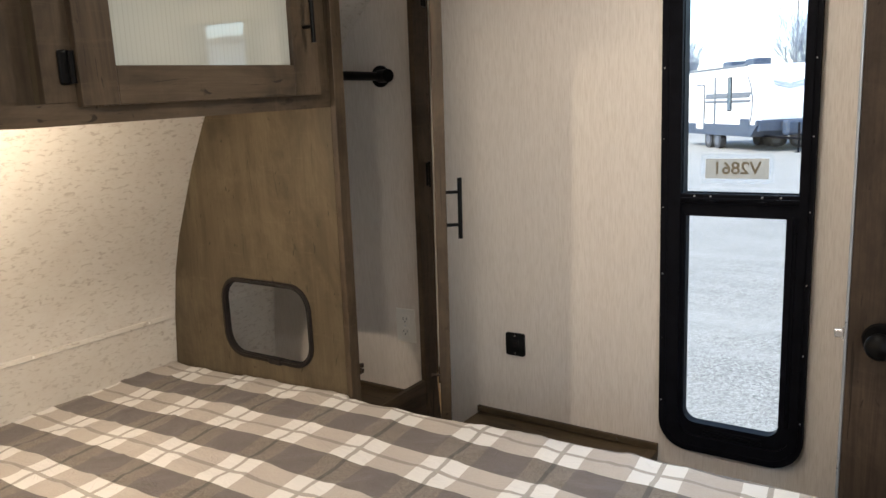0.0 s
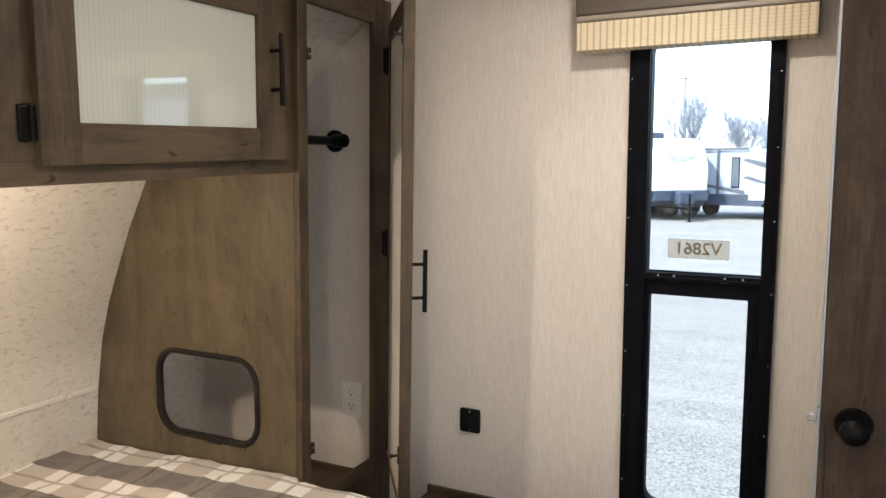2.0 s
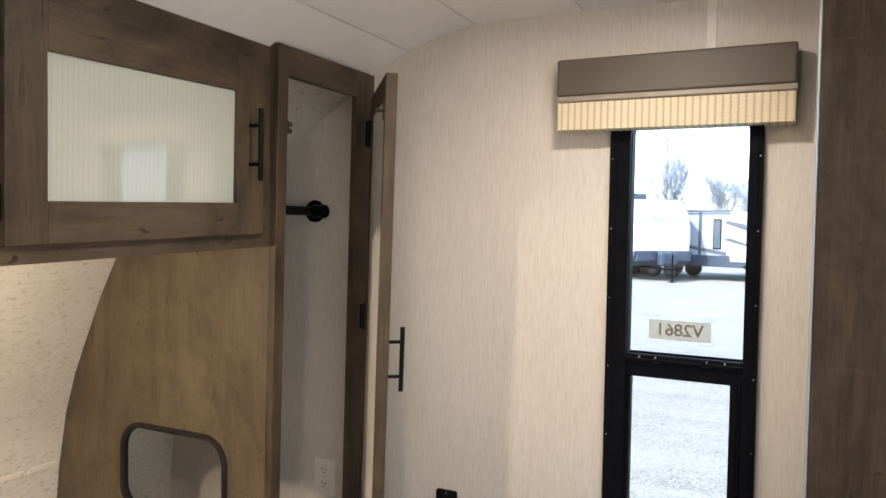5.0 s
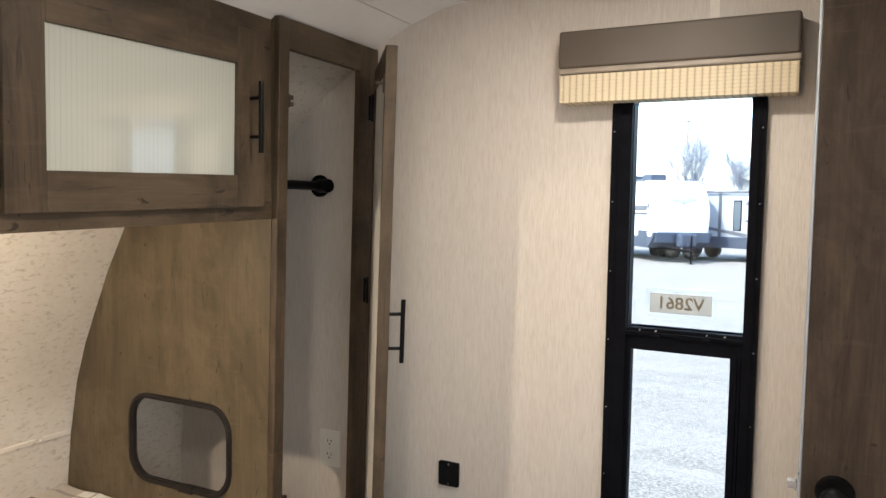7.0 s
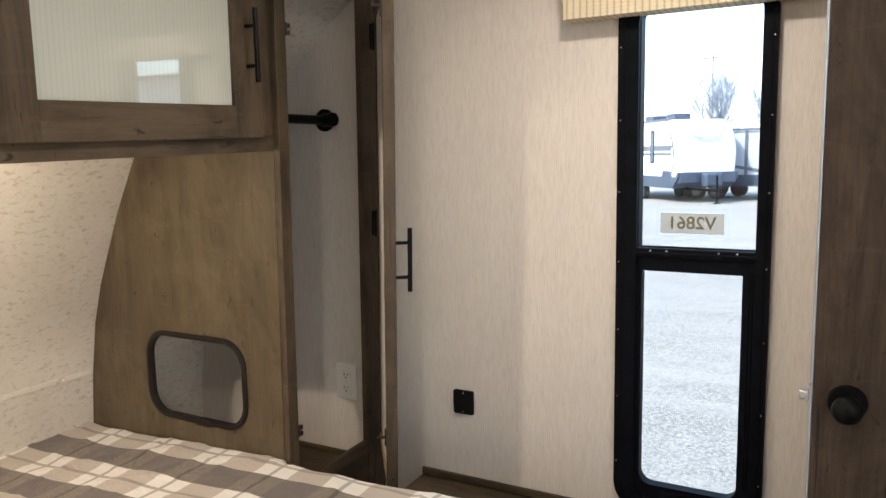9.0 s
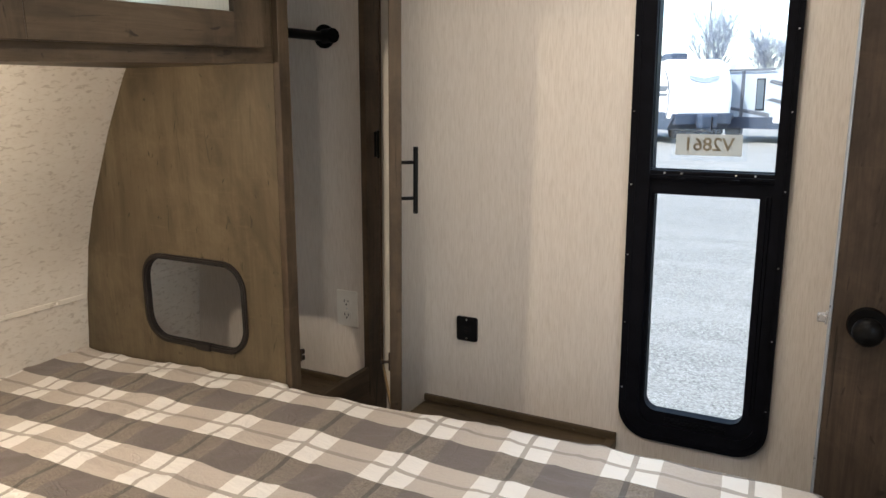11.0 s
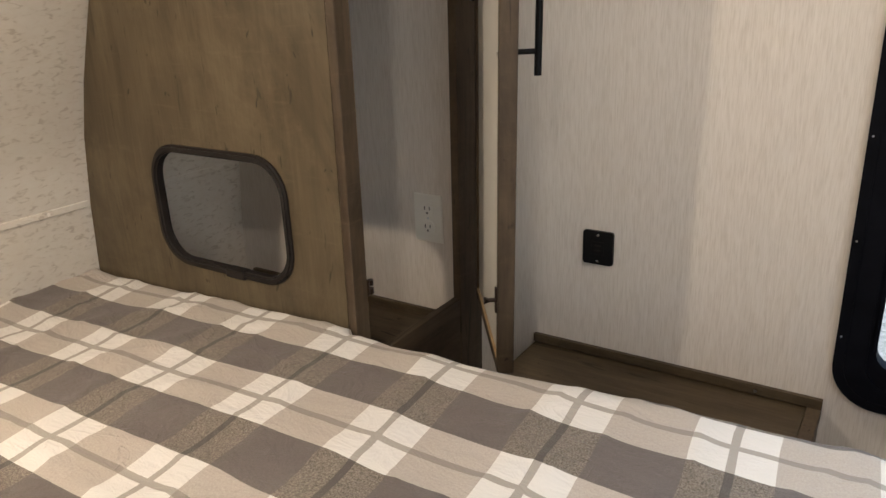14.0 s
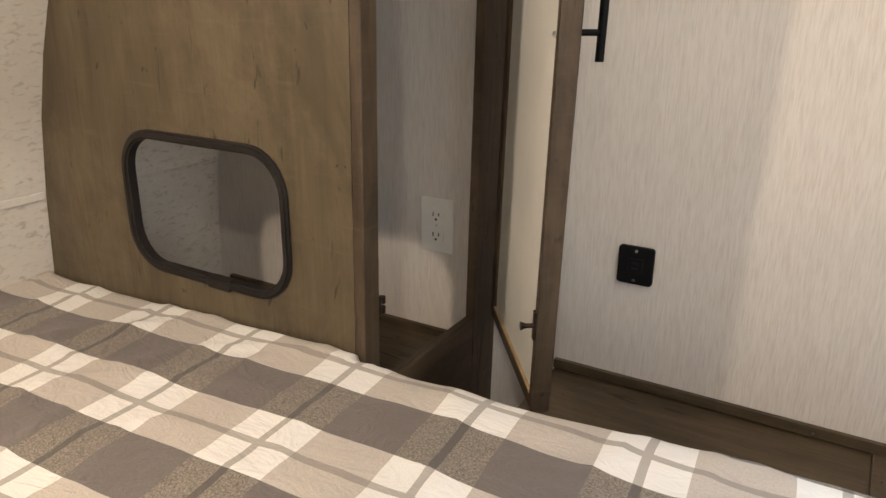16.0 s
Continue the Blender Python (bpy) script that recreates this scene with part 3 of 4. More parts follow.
def build_wardrobe_door():
    hx, hy = FW + 0.002, 2.157
    e = Vector((-0.856 - hx, 1.874 - hy))
    w = e.length
    u = e.normalized()
    n = Vector((-u.y, u.x))            # towards the window wall
    turn = math.atan2(u.y, u.x)
    m = Matrix.Translation((hx, hy, 0)) @ Matrix.Rotation(turn, 4, "Z")
    d = thing("hinged_door", (hx, hy, 0.57), "narrow oak-framed wardrobe door with a pale panel, standing open", "door")

    def add(name, bm, mat, parent=d, label=""):
        bmesh.ops.transform(bm, matrix=m, verts=bm.verts)
        return part(name, bm, mat, parent, label)

    z0, z1, th = 0.575, 1.822, 0.028
    add("hinge_stile", box(0, 0.030, 0, th, z0, z1, 0.0015, 1), WOOD_V)
    add("free_stile", box(w - 0.016, w, 0, th, z0, z1, 0.0015, 1), WOOD_V)
    add("top_rail", box(0.030, w - 0.016, 0.0005, th - 0.0005, z1 - 0.055, z1, 0.001, 1), WOOD_Y)
    add("bottom_rail", box(0.030, w - 0.016, 0.0005, th - 0.0005, z0, z0 + 0.022, 0.001, 1), WOOD_Y)
    pn = add("panel", box(0.0305, w - 0.0165, 0.0045, 0.014, z0 + 0.0225, z1 - 0.0555, 0.0005, 1), WHITE_PANEL, d, "pale inner panel")
    add("raw_edge", box(0.0305, w - 0.0165, -0.0005, 0.0042, z0 + 0.0225, z0 + 0.027, 0.0004, 1), PINE, pn)
    for z in (1.21, 1.72):
        hg = add("hinge", box(-0.020, 0.012, -0.007, 0.002, z - 0.038, z + 0.038, 0.003, 2), BLACK_METAL, d, "black hinge")
        add("knuckle", rod((-0.004, -0.008, z - 0.034), (-0.004, -0.008, z + 0.034), 0.006, 12), BLACK_METAL, hg)
    for z in (0.712, 1.735):
        st = add("strike", box(w - 0.012, w - 0.001, -0.004, -0.0003, z - 0.022, z + 0.022, 0.001, 1), BRONZE, d, "bronze catch strike")
        add("strike_pin", rod((w - 0.006, -0.016, z), (w - 0.006, -0.003, z), 0.0035, 10), BRONZE, st)
        add("strike_head", rod((w - 0.006, -0.022, z), (w - 0.006, -0.015, z), 0.0065, 10, None, 0.004), BRONZE, st)
    a = m @ Vector((w - 0.036, th + 0.036, 0))
    k = m.to_3x3() @ Vector((0, -0.036, 0))
    bar_handle(d, (a.x, a.y, 1.224), (a.x, a.y, 1.068), k)
    for z in (1.102, 1.184):
        add("bolt_head", rod((w - 0.036, 0.0015, z), (w - 0.036, 0.0044, z), 0.004, 10), STEEL)
    for child in each_mesh(d):          # hangs slightly out of plumb
        o = place(child)
        for v in child.data.vertices:
            v.co.x += 0.021 * (v.co.z + o.z - 0.65)
    return d


build_wardrobe_door()

# ledge between bed and window wall
ledge = thing("bedside_ledge", (-0.74, 2.05, 0.0), "low dark wood ledge between bed and window wall", "ledge")
part("top", box(-0.955, -0.413, 1.83, WY - 0.001, 0.445, 0.463, 0.001, 1), WOOD_DARK, ledge)
part("end_strip", box(-0.4125, -0.389, 1.83, WY - 0.001, 0.445, 0.466, 0.002), WOOD_V, ledge)
part("end_panel", box(-0.405, -0.391, 1.83, WY - 0.001, 0.0, 0.4445), WOOD_V, ledge)
part("inner_panel", box(-0.955, -0.941, 1.83, WY - 0.001, 0.0, 0.4445), WOOD_DARK, ledge)
part("back_trim", box(-0.955, -0.389, WY - 0.011, WY - 0.001, 0.4662, 0.4850, 0.001), WOOD_DARK, ledge, "thin wood trim along the wall")
part("trim_screw", rod((-0.50, WY - 0.0145, 0.476), (-0.50, WY - 0.012, 0.476), 0.0035, 8), STEEL, ledge)


# ---- overhead cabinet ----
def ceiling_height(x):
    for (ax, az), (bx, bz) in zip(NOSE, NOSE[1:]):
        if ax <= x <= bx:
            return az + (bz - az) * (x - ax) / (bx - ax)
    return 2.012


cab = thing("overhead_cabinet", (-1.3, 1.02, 1.40), "grey-brown oak-print overhead cabinet with cream glass doors", "cabinet")
CZ0, CZ1 = 1.405, ceiling_height(FX) - 0.012
CY1 = PY - 0.0005
CY0 = 2.04 - CY1
part("bottom_board", box(-1.590, FX - 0.0185, CY0, CY1, CZ0, CZ0 + 0.012), WOOD_Y, cab)
rail_bm = box(FX - 0.018, FX, 1.02, CY1, CZ0, 1.444)
box(FX - 0.018, FX, CY0, 1.02, CZ0, 1.444, 0, 2, rail_bm)
bmesh.ops.remove_doubles(rail_bm, verts=rail_bm.verts, dist=1e-5)
part("bottom_rail", rail_bm, WOOD_Y, cab)
part("top_rail", box(FX - 0.018, FX, CY0, CY1, 1.805, CZ1, 0.0015, 1), WOOD_Y, cab)
for y0, y1 in ((1.712, CY1), (1.068, 1.145), (2.04 - 1.145, 2.04 - 1.068), (CY0, 2.04 - 1.712)):
    part("stile", box(FX - 0.018, FX, y0, y1, 1.444, 1.805, 0.0012, 1), WOOD_V, cab)
for y in (1.07, 2.04 - 1.088):
    part("divider", box(-1.32, FX - 0.0185, y, y + 0.018, CZ0 + 0.012, ceiling_height(-1.32) - 0.02), WOOD, cab)
part("niche_back", box(-1.142, -1.132, 2.04 - 1.07, 1.07, CZ0 + 0.012, 1.845), WOOD_V, cab, "recessed wood back of the middle niche")


def cabinet_door(mirror):
    def f(y):
        return 2.04 - y if mirror else y

    def yb(x0, x1, a, b, z0, z1, bev=0.0015):
        a, b = sorted((f(a), f(b)))
        return box(x0, x1, a, b, z0, z1, bev, 1)

    d = part("door", yb(FX + 0.001, FX + 0.020, 1.125, 1.198, 1.437, 1.832), WOOD_V, cab, "framed cabinet door with cream reeded glass")
    part("door_stile", yb(FX + 0.001, FX + 0.020, 1.652, 1.738, 1.437, 1.832), WOOD_V, d)
    part("door_rail", yb(FX + 0.001, FX + 0.0197, 1.198, 1.652, 1.437, 1.508), WOOD_Y, d)
    part("door_rail", yb(FX + 0.001, FX + 0.0197, 1.198, 1.652, 1.753, 1.832), WOOD_Y, d)
    pane = yb(FX + 0.003, FX + 0.010, 1.190, 1.657, 1.503, 1.758, 0.0)
    for v in pane.verts:                # the pane sits slightly askew in its frame
        v.co.x += (v.co.z - 1.63) * 0.012 - (v.co.y - f(1.42)) * 0.0065
    part("glass", pane, REED, d, "cream reeded glass with a gloss")
    bar_handle(d, (FX + 0.050, f(1.692), 1.717), (FX + 0.050, f(1.692), 1.557), (-0.030, 0, 0))
    for z in (1.757, 1.506):
        a, b = sorted((f(1.098), f(1.121)))
        h = part("hinge", box(FX - 0.001, FX + 0.006, a, b, z - 0.030, z + 0.030, 0.005, 3), BLACK_METAL, cab, "black surface hinge")
        part("knuckle", rod((FX + 0.008, f(1.1195), z - 0.028), (FX + 0.008, f(1.1195), z + 0.028), 0.006, 12), BLACK_METAL, h)


cabinet_door(False)
cabinet_door(True)
for child in each_mesh(cab):            # both halves droop slightly towards the middle
    o = place(child)
    for v in child.data.vertices:
        y = v.co.y + o.y
        v.co.z += 0.026 * (abs(y - 1.02) - 0.43)

puck = thing("reading_lamp", (READ[0], READ[1], READ[2]), "small round lit reading lamp under the overhead cabinet", "lamp")
part("housing", rod((READ[0], READ[1], CZ0 - 0.0105), (READ[0], READ[1], READ[2] + 0.004), 0.036, 28), PLASTIC, puck)
part("diffuser", rod((READ[0], READ[1], READ[2] + 0.0038), (READ[0], READ[1], READ[2]), 0.030, 28), LAMP_ON, puck, "glowing warm diffuser")
for at in CEIL:
    cl = thing("ceiling_lamp", (at[0], at[1], 2.0115), "flat round lit ceiling lamp", "lamp", "ceiling lamps")
    part("rim", rod((at[0], at[1], 2.0115), (at[0], at[1], 1.995), 0.075, 32), PLASTIC, cl)
    part("diffuser", rod((at[0], at[1], 1.9948), (at[0], at[1], 1.990), 0.062, 32), LAMP_ON, cl, "glowing white diffuser")


# ---- bed ----
def bed_height(x, y):
    s = min(1, max(0, (x + 1.853) / 0.75))
    z = 0.612 + 0.034 * s * s * (3 - 2 * s)
    z += 0.010 * (noise.noise(Vector((x * 2.3, y * 2.6, 0.3))))
    fold = noise.noise(Vector((x * 5.0 + y * 1.4, y * 9.0 - x * 2.0, 2.1)))
    z += 0.0055 * (1 - abs(fold)) ** 7
    pull = noise.noise(Vector((x * 3.2 - y * 1.1 + 4.0, y * 2.2 + x * 0.9, 5.3)))
    z += 0.0045 * (1 - abs(pull)) ** 14
    z += 0.002 * noise.noise(Vector((x * 17, y * 21, 7.7)))
    return z


def build_bed():
    bed = thing("bed", (-0.9, 1.03, 0.0), "queen bed with a brown, grey and white plaid sheet", "bed")
    part("base", box(-1.845, 0.0, 0.31, 1.74, 0.0, 0.34, 0.004), WOOD_DARK, bed, "dark wood bed base")
    part("mattress", box(-1.838, 0.07, 0.275, 1.765, 0.342, 0.585, 0.04, 4), MATTRESS, bed)
    nx, ny = 210, 180
    x0, x1, drop = -1.853, 0.09, 0.17
    verts, uvs = [], []
    for j in range(ny + 1):
        v = j / ny
        for i in range(nx + 1):
            u = i / nx
            x = x0 + (x1 + drop - x0) * u
            s = min(1, max(0, (x + 0.95) / 0.6))
            edge = 1.783 + 0.060 * s * s * (3 - 2 * s)
            near = 0.245
            y = (near - drop) + (edge + drop - near + drop) * v
            cx, cy, down = min(x, x1), min(max(y, near), edge), 0.0
            for over in (x - x1, near - y, y - edge):
                down = max(down, over)
            z = bed_height(cx, cy)
            r = 0.05
            inner = min(x1 - cx, cy - near, edge - cy)
            if x < -1.09:
                inner = min(x1 - cx, cy - near, (edge - cy) + 0.03)
            if inner < r:
                z -= 0.6 * (r - math.sqrt(max(0, r * r - (r - inner) ** 2)))
            verts.append((cx, cy, z - down))
            uvs.append((x + 0.08 * (y - 1.75), y - 0.013 * (x + 1.07)))
    faces = []
    for j in range(ny):
        for i in range(nx):
            a = j * (nx + 1) + i
            faces.append((a, a + 1, a + nx + 2, a + nx + 1))
    me = bpy.data.meshes.new("sheet")
    me.from_pydata([tuple(Vector(c) - bed.location) for c in verts], [], faces)
    layer = me.uv_layers.new(name="UVMap")
    for loop in me.loops:
        layer.data[loop.index].uv = uvs[loop.vertex_index]
    me.materials.append(SHEET)
    me.polygons.foreach_set("use_smooth", [True] * len(me.polygons))
    ob = new("sheet", me)
    ob.parent = bed
    tagged(ob, "plaid cotton sheet with soft creases")
    return bed


build_bed()


# ---- outlets ----
def build_outlet():
    o = thing("power_outlet", (-1.223, WY, 0.707), "ivory duplex power outlet on the wall inside the wardrobe", "outlet")
    x, z, y = -1.223, 0.7075, WY
    pl = part("cover_plate", box(x - 0.038, x + 0.038, y - 0.006, y - 0.0005, z - 0.0565, z + 0.0565, 0.003, 3), PLASTIC, o)
    for dz in (-0.021, 0.021):
        f = part("socket_face", slab([(x + px, z + dz + pz) for px, pz in rounded(-0.0165, 0.0165, -0.0145, 0.0145, 0.009, 5)], y - 0.0085, y - 0.0062), PLASTIC, o)
        for dx, h in ((-0.0065, 0.0042), (0.0065, 0.0034)):
            part("slot", box(x + dx - 0.0011, x + dx + 0.0011, y - 0.0092, y - 0.0087, z + dz + 0.003 - h, z + dz + 0.003 + h), SLOT, f)
        part("earth_hole", rod((x, y - 0.0092, z + dz - 0.0075), (x, y - 0.0087, z + dz - 0.0075), 0.0026, 12), SLOT, f)
    part("screw", rod((x, y - 0.0075, z), (x, y - 0.006, z), 0.0028, 10), STEEL, pl)


def build_usb():
    o = thing("usb_outlet", (-0.8175, WY, 0.702), "black two-port charging outlet on the cream wall", "outlet")
    x, z, y = -0.8175, 0.702, WY
    pl = part("cover_plate", slab([(x + px, z + pz) for px, pz in rounded(-0.0312, 0.0312, -0.0345, 0.0345, 0.006, 5)], y - 0.007, y - 0.0005), USB, o)
    part("port_block", box(x - 0.013, x + 0.013, y - 0.009, y - 0.0072, z - 0.013, z + 0.013, 0.001), USB, pl)
    for dz in (-0.005, 0.005):
        part("port", box(x - 0.0065, x + 0.0065, y - 0.0096, y - 0.0092, z + dz - 0.0016, z + dz + 0.0016), RUBBER, pl)
    for dz in (-0.027, 0.027):
        part("screw", rod((x, y - 0.0084, z + dz), (x, y - 0.0072, z + dz), 0.0028, 10), STEEL, pl)


build_outlet()
build_usb()


# ---- passage door, open along the window wall ----
def build_room_door():
    d = thing("bedroom_door", (0.42, 1.955, 0.0), "dark oak-print bedroom door standing open along the wall", "door")
    y0, y1 = 1.940, 1.970
    slabo = part("leaf", box(0.0675, 0.755, y0, y1, 0.02, 1.965, 0.001, 1), WOOD_DOOR, d)
    part("edge_band", box(0.0615, 0.0670, y0 - 0.0005, y1 + 0.0005, 0.02, 1.965, 0.002, 3), EDGE, d, "edge strip, its window glint put into the pale colour")
    kx, kz = 0.125, 0.928
    kn = part("knob", rod((kx, y0, kz), (kx, y0 - 0.008, kz), 0.034, 32, None, 0.031), BLACK_METAL, d, "black round door knob", smooth=True)
    part("knob_neck", rod((kx, y0 - 0.008, kz), (kx, y0 - 0.034, kz), 0.013, 20), BLACK_METAL, kn, smooth=True)
    ball = bmesh.new()
    bmesh.ops.create_uvsphere(ball, u_segments=28, v_segments=16, radius=0.026, matrix=Matrix.Translation((kx, y0 - 0.046, kz)) @ Matrix.Diagonal((1, 0.72, 1, 1)))
    part("knob_ball", ball, BLACK_METAL, kn, smooth=True)
    b = part("latch_bolt", box(0.043, 0.0605, 1.948, 1.962, kz - 0.007, kz + 0.010, 0.003, 3), STEEL, d, "bright latch bolt")
    part("bolt_collar", box(0.0570, 0.0610, 1.946, 1.964, kz - 0.010, kz + 0.013, 0.001), STEEL, b)
    for z in (0.3, 1.0, 1.7):
        part("hinge", box(0.7555, 0.766, 1.945, 1.965, z - 0.045, z + 0.045, 0.002), BLACK_METAL, d)
    return d


build_room_door()


# ---- outside ----
GZ = -0.65
TRAILER_WHITE = plain("white_gelcoat", (0.80, 0.80, 0.79), 0.25, vary=0.03, scale=3, bump=0)
TRAILER_GREY = plain("pale_grey_gelcoat", (0.33, 0.37, 0.42), 0.3, vary=0.05, scale=3, bump=0)
TRAILER_DARK = plain("dark_blue_grey_panel", (0.035, 0.050, 0.080), 0.4, vary=0.15, scale=4, bump=0)
TYRE = plain("tyre_rubber", (0.03, 0.03, 0.033), 0.8)
TINT = plain("tinted_window", (0.06, 0.09, 0.12), 0.12, vary=0.1, bump=0)
STRIPE = plain("grey_stripe", (0.08, 0.09, 0.11), 0.35, bump=0)
# Paled blue-grey: haze and glare from the bright sky are put into the bark.
BARK = plain("glare_paled_bark", (0.30, 0.33, 0.39), 0.9, vary=0.3)
POLE = plain("weathered_pole", (0.16, 0.13, 0.10), 0.85, vary=0.2)
ROOFING = plain("far_roofing", (0.35, 0.38, 0.42), 0.7)

bm = bmesh.new()
for x, y in ((-900, -900), (900, -900), (900, 2600), (-900, 2600)):
    bm.verts.new((x, y, GZ))
bm.faces.new(bm.verts)
setting("ground", bm, GRAVEL, "pale gravel yard with worn vehicle tracks")


def build_trailer(name, origin, heading, length, label, style):
    """A caravan with its nose towards local +x; ground at z 0."""
    t = thing(name, (origin[0], origin[1], GZ), label, "caravan")
    m = Matrix.Translation((origin[0], origin[1], GZ)) @ Matrix.Rotation(heading, 4, "Z")

    def add(kind, bm_, mat, parent=t, lab="", smooth=False):
        bmesh.ops.transform(bm_, matrix=m, verts=bm_.verts)
        return part(kind, bm_, mat, parent, lab, smooth)

    h, half = style["height"], 1.2
    body = [(-length, 0.62), (-length, h - 0.1), (-length + 0.1, h), (-0.75, h), (-0.40, h - 0.10), (-0.12, h - 0.32), (0.08, h - 0.65), (0.20, h - 1.05), (0.22, h - 1.45), (0.15, 1.18), (-0.35, 0.62)]
    shell = slab(body, -half, half)
    bmesh.ops.bevel(shell, geom=[e for e in shell.edges if abs(e.verts[0].co.y - e.verts[1].co.y) < 1e-6 and max(v.co.z for v in e.verts) > 1.2], offset=style["round"], segments=5, affect="EDGES", clamp_overlap=True)
    b = add("body", shell, style["paint"], t, "glossy pale body", smooth=False)
    add("skirt", slab([(-length - 0.01, 0.55), (-length - 0.01, 1.00), (-0.02, 1.00), (0.10, 1.16), (0.20, 1.16), (0.17, 0.98), (-0.30, 0.55)], -half - 0.02, half + 0.02), TRAILER_DARK, t, "dark lower skirt")
    add("front_shield", box(-0.05, 0.22, -half + 0.05, half - 0.05, 0.75, 1.17, 0.05), TRAILER_DARK, t, "dark stone shield")
    for s in (1, -1):
        y = s * (half + 0.012)
        for k, (x0, x1, z0, z1) in enumerate(style["windows"]):
            w = add("window", box(x0, x1, y - 0.02, y + 0.02, z0, z1, 0.015), BLACK, t, "dark tinted window")
            add("pane", box(x0 + 0.04, x1 - 0.04, y - 0.025, y + 0.025, z0 + 0.05, z1 - 0.05), TINT, w)
        x0, x1 = style["door"]
        d = add("door", box(x0, x1, y - 0.018, y + 0.018, 0.75, 2.55, 0.02), style["paint"], t)
        add("door_frame", ring(rounded(x0 - 0.05, x1 + 0.05, 0.72, 2.62, 0.12, 4), rounded(x0 + 0.02, x1 - 0.02, 0.78, 2.55, 0.08, 4), y - 0.02, y + 0.024), STRIPE, d)
        add("grab_handle", rod((x1 + 0.12, y + s * 0.04, 1.25), (x1 + 0.12, y + s * 0.04, 1.75), 0.02, 8), BLACK, d)
        for pts in style["stripes"]:
            add("stripe", slab(pts, y - 0.008, y + 0.008), STRIPE, t)
        add("hatch_door", box(*style["hatch"][:2], y - 0.015, y + 0.02, *style["hatch"][2:], 0.03), style["hatch_paint"], t)
        for k in range(2):
            wx = -length * 0.52 + (k - 0.5) * 0.85
            wh = add("wheel", rod((wx, s * 0.92, 0.34), (wx, s * 1.16, 0.34), 0.34, 20), TYRE, t)
            add("rim", rod((wx, s * 1.10, 0.34), (wx, s * 1.175, 0.34), 0.20, 16), STRIPE, wh)
    for k, (x, w) in enumerate(style["roof"]):
        add("roof_unit", box(x - w / 2, x + w / 2, -0.35, 0.35, h - 0.01, h + 0.30, 0.06), TRAILER_DARK if style["emblem"] else TRAILER_WHITE, t, "roof air conditioner")
    add("roof_rail", box(-length, -0.8, -half - 0.01, -half + 0.06, h - 0.05, h + 0.04, 0.01), STRIPE, t)
    for s in (1, -1):
        add("tow_bar", rod((-0.4, s * 0.75, 0.55), (1.05, s * 0.06, 0.5), 0.05, 8), BLACK, t)
    add("coupler", box(0.95, 1.25, -0.08, 0.08, 0.44, 0.60, 0.02), BLACK, t)
    add("tank_cover", box(0.28, 0.68, -0.36, 0.36, 0.60, 1.15, 0.10), TRAILER_DARK, t, "dark gas bottle cover")
    j = add("jack", rod((0.85, 0, 0.0), (0.85, 0, 1.05), 0.035, 10), BLACK, t)
    add("jack_foot", box(0.75, 0.95, -0.1, 0.1, 0.0, 0.02), BLACK, j)
    if style["emblem"]:
        for s in (1, -1):
            e = slab([(0.02, 0), (0.62, 0.14), (0.62, 0.06), (0.20, -0.06), (0.60, 0.0), (0.50, -0.08), (0.10, -0.17), (0.0, -0.17)], -0.02, 0.02)
            bmesh.ops.transform(e, matrix=Matrix.Translation((0.118, 0, h - 0.72)) @ Matrix.Rotation(radians(-17), 4, "Y") @ Matrix.Rotation(radians(90 * s), 4, "Z") @ Matrix.Translation((0.0, 0, 0)), verts=e.verts)
            add("emblem", e, TRAILER_GREY, t, "grey winged emblem")
    return t


build_trailer("caravan", (-4.66, 30.0), radians(-52), 7.0, "white caravan parked in the gravel yard with its nose forward", dict(
    height=3.18, paint=TRAILER_WHITE, windows=[(-2.25, -1.90, 1.50, 2.80)], door=(-5.2, -4.45),
    stripes=[[(-4.3, 1.82), (-0.45, 1.82), (-0.35, 1.92), (-4.3, 1.92)], [(-4.3, 1.99), (-0.5, 1.99), (-0.30, 2.20), (-4.3, 2.20)], [(-3.49, 1.0), (-3.33, 1.0), (-3.33, 2.86), (-3.49, 2.86)],
             [(-0.42, 1.0), (-0.36, 1.0), (-0.22, 1.5), (-0.20, 2.0), (-0.36, 2.45), (-0.62, 2.80), (-0.68, 2.78), (-0.44, 2.44), (-0.28, 2.0), (-0.29, 1.5)]],
    hatch=(-1.15, -0.45, 0.62, 1.22), hatch_paint=TRAILER_DARK, roof=[(-2.3, 0.8), (-4.3, 0.8)], emblem=True, round=0.30))
build_trailer("caravan", (-1.17, 32.2), radians(-17), 7.0, "pale grey caravan with dark slanting stripes in the gravel yard", dict(
    height=2.78, paint=TRAILER_GREY, windows=[(-1.45, -1.12, 1.25, 2.45)], door=(-4.2, -3.5),
    stripes=[[(-1.0, 2.30), (0.05, 1.95), (-0.2, 2.25), (-0.9, 2.40)], [(-2.9, 1.45), (-0.9, 1.15), (-0.9, 0.98), (-2.6, 1.30)], [(-1.05, 1.65), (0.16, 1.30), (0.12, 1.42), (-0.8, 1.72)],
             [(-2.05, 1.0), (-1.92, 1.0), (-1.92, 2.72), (-2.05, 2.72)]],
    hatch=(-0.75, -0.12, 0.78, 1.42), hatch_paint=TRAILER_WHITE, roof=[(-3.4, 0.9), (-5.2, 0.5)], emblem=False, round=0.16))
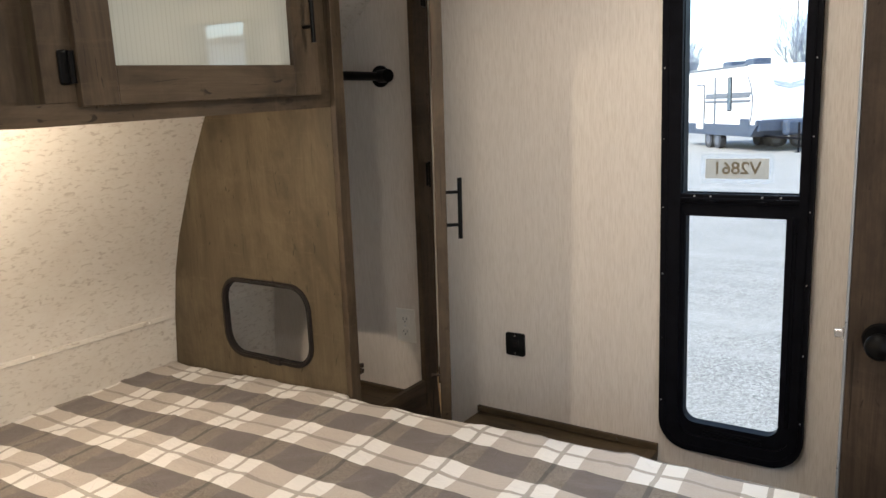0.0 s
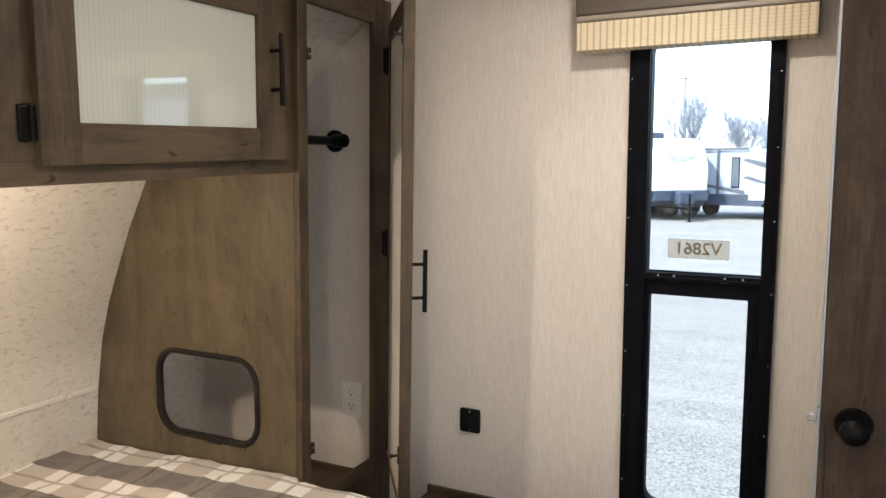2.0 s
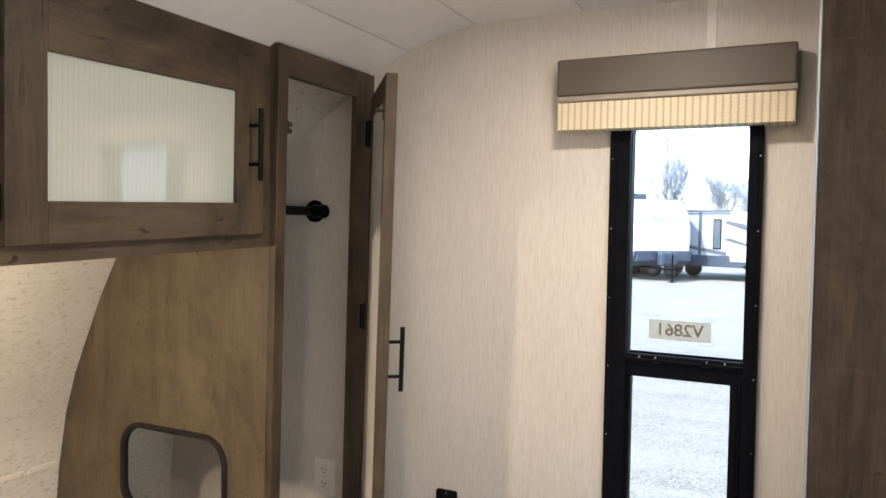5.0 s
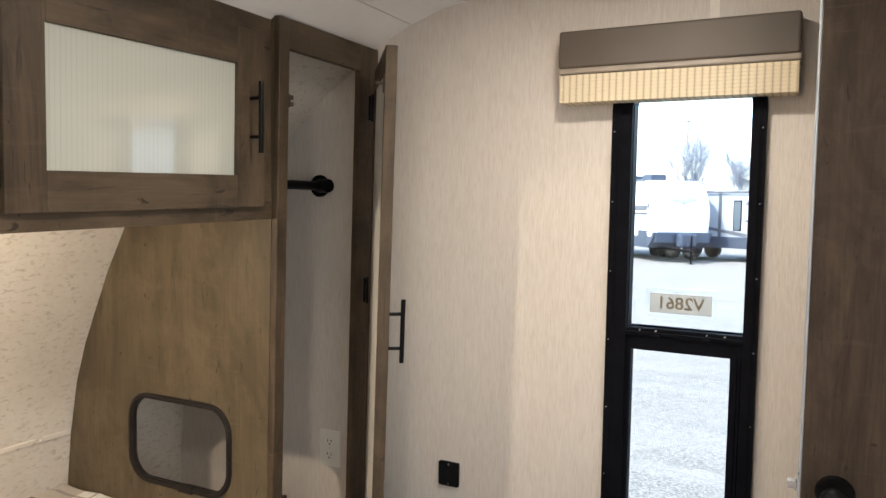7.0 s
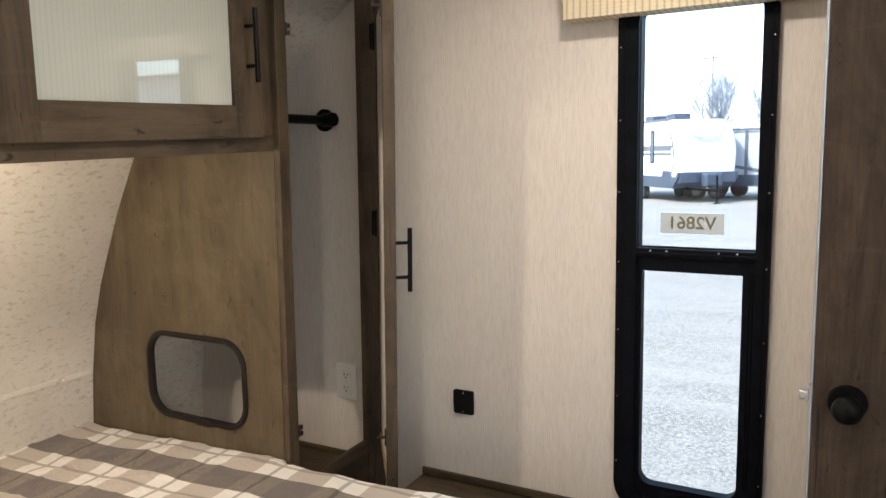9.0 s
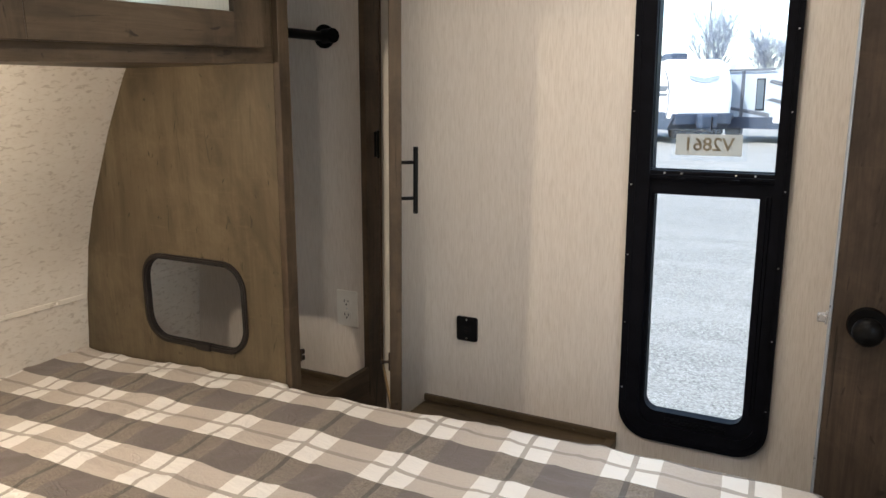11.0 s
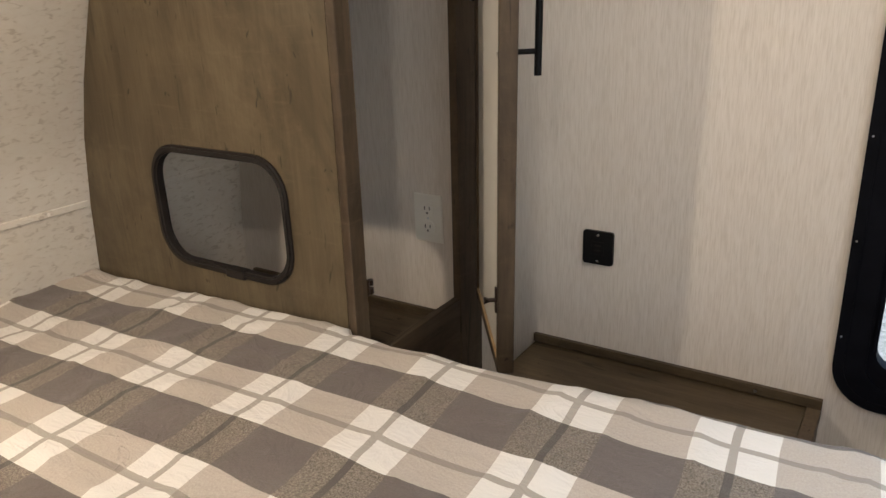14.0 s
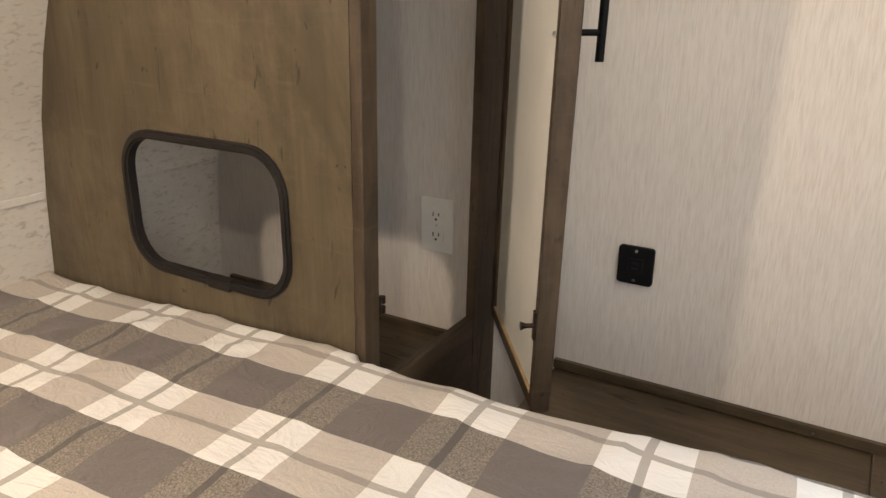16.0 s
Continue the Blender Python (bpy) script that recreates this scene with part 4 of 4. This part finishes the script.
build_trailer("caravan", (3.1, 33.5), radians(-10), 6.5, "white caravan at the edge of the gravel yard", dict(
    height=2.75, paint=TRAILER_WHITE, windows=[(-2.6, -1.8, 1.5, 2.2)], door=(-4.2, -3.5), stripes=[[(-5.5, 1.3), (-0.5, 1.3), (-0.5, 1.4), (-5.5, 1.4)]],
    hatch=(-0.75, -0.12, 0.78, 1.42), hatch_paint=TRAILER_DARK, roof=[(-3.4, 0.9)], emblem=False, round=0.16))
# White body given the grey paint; its shade is put into the colour.
build_trailer("caravan", (7.0, 8.6), 0.0, 5.4, "white caravan standing close beside in the yard, toned grey for shade", dict(
    height=2.95, paint=TRAILER_GREY, windows=[(-2.6, -1.8, 1.5, 2.2)], door=(-4.6, -3.9), stripes=[[(-5.5, 1.3), (-0.5, 1.3), (-0.5, 1.4), (-5.5, 1.4)]],
    hatch=(-0.75, -0.12, 0.78, 1.42), hatch_paint=TRAILER_DARK, roof=[(-3.4, 0.9)], emblem=False, round=0.16))
build_trailer("caravan", (-15.8, 38.0), radians(-75), 7.0, "white caravan in a far row of the yard", dict(
    height=3.0, paint=TRAILER_WHITE, windows=[(-2.6, -1.8, 1.5, 2.2)], door=(-4.2, -3.5), stripes=[[(-5.5, 1.3), (-0.5, 1.3), (-0.5, 1.4), (-5.5, 1.4)]],
    hatch=(-0.75, -0.12, 0.78, 1.42), hatch_paint=TRAILER_DARK, roof=[(-2.4, 0.9)], emblem=False, round=0.16))


def build_tree(at, tall, spread, seed, label):
    """A bare winter tree: trunk and limbs, and a crown of fine twigs."""
    rng = random.Random(seed)
    t = thing("tree", (at[0], at[1], GZ), label, "tree")
    sets = {"trunk": ([], []), "crown": ([], [])}

    def tube(kind, a, b, r0, r1, n):
        verts, faces = sets[kind]
        side = (b - a).orthogonal().normalized()
        up = (b - a).normalized().cross(side)
        first = len(verts)
        for p, r in ((a, r0), (b, r1)):
            for k in range(n):
                g = 2 * math.pi * k / n
                verts.append(tuple(p + side * (r * math.cos(g)) + up * (r * math.sin(g))))
        for k in range(n):
            q = (k + 1) % n
            faces.append((first + k, first + q, first + n + q, first + n + k))

    def grow(a, d, length, r, level):
        bend = Vector((rng.uniform(-1, 1), rng.uniform(-1, 1), rng.uniform(-0.4, 1))) * 0.12
        mid = a + (d + bend).normalized() * length * 0.5
        b = mid + (d - bend * 0.5).normalized() * length * 0.5
        kind, n = ("trunk", 7) if level < 2 else ("crown", 3)
        tube(kind, a, mid, r, r * 0.8, n)
        tube(kind, mid, b, r * 0.8, r * 0.6, n)
        if level >= 5:
            return
        for k in range((8, 6, 4, 4, 3)[level]):
            s = rng.uniform(0.25 if level else 0.45, 1.0)
            g = rng.uniform(0, 2 * math.pi)
            out = Vector((math.cos(g), math.sin(g), rng.uniform(-0.1, 0.4))) * spread * rng.uniform(0.4, 0.8) * (0.7 if level < 2 else 1.0)
            nd = (d + out + Vector((0, 0, 0.22))).normalized()
            grow(a.lerp(b, s), nd, length * rng.uniform(0.85, 1.15) if level == 0 else length * rng.uniform(0.45, 0.72), max(0.012, r * 0.48), level + 1)

    grow(Vector((0, 0, 0)), Vector((0, 0, 1)), tall * 0.30, tall * 0.012, 0)
    for kind, (verts, faces) in sets.items():
        me = bpy.data.meshes.new(kind)
        me.from_pydata(verts, [], faces)
        me.materials.append(BARK)
        ob = new(kind, me)
        ob.parent = t
    return t


build_tree((-8.8, 60.0), 9.6, 0.9, 3, "bare winter tree behind the parked caravans")
build_tree((-5.4, 66.0), 8.6, 1.1, 8, "bare wide shrub-like tree behind the caravans")
build_tree((-3.5, 64.0), 7.8, 1.15, 11, "bare low tree behind the pale grey caravan")
build_tree((-17.7, 62.0), 8.6, 0.7, 15, "bare winter tree at the edge of the yard")
build_tree((-26.0, 70.0), 7.5, 0.9, 21, "bare tree in the far row")

pole = thing("utility_pole", (-11.5, 75.0, GZ), "weathered wooden utility pole with a crossarm", "pole")
part("post", rod((-11.5, 75, GZ), (-11.5, 75, 10.3), 0.09, 10, None, 0.06), POLE, pole)
part("crossarm", box(-12.4, -10.6, 74.93, 75.07, 9.8, 9.9), POLE, pole)
for x, y, w, h, lab in ((-30, 120, 22, 4.2, "low pale building on the horizon"), (6, 130, 26, 3.4, "low far shed on the horizon"), (-60, 125, 24, 4.6, "far warehouse on the horizon")):
    hb = thing("building", (x, y, GZ), lab, "building")
    part("wall", box(x - w / 2, x + w / 2, y, y + 8, GZ, GZ + h), TRAILER_GREY, hb)
    part("roof", slab([(x - w / 2 - 0.3, GZ + h), (x, GZ + h + 1.2), (x + w / 2 + 0.3, GZ + h)], y - 0.3, y + 8.3), ROOFING, hb)
    for k in range(4):
        wx = x - w / 2 + (k + 0.5) * w / 4
        part("window", box(wx - 1, wx + 1, y - 0.06, y + 0.05, GZ + 1.2, GZ + 2.4), TINT, hb)
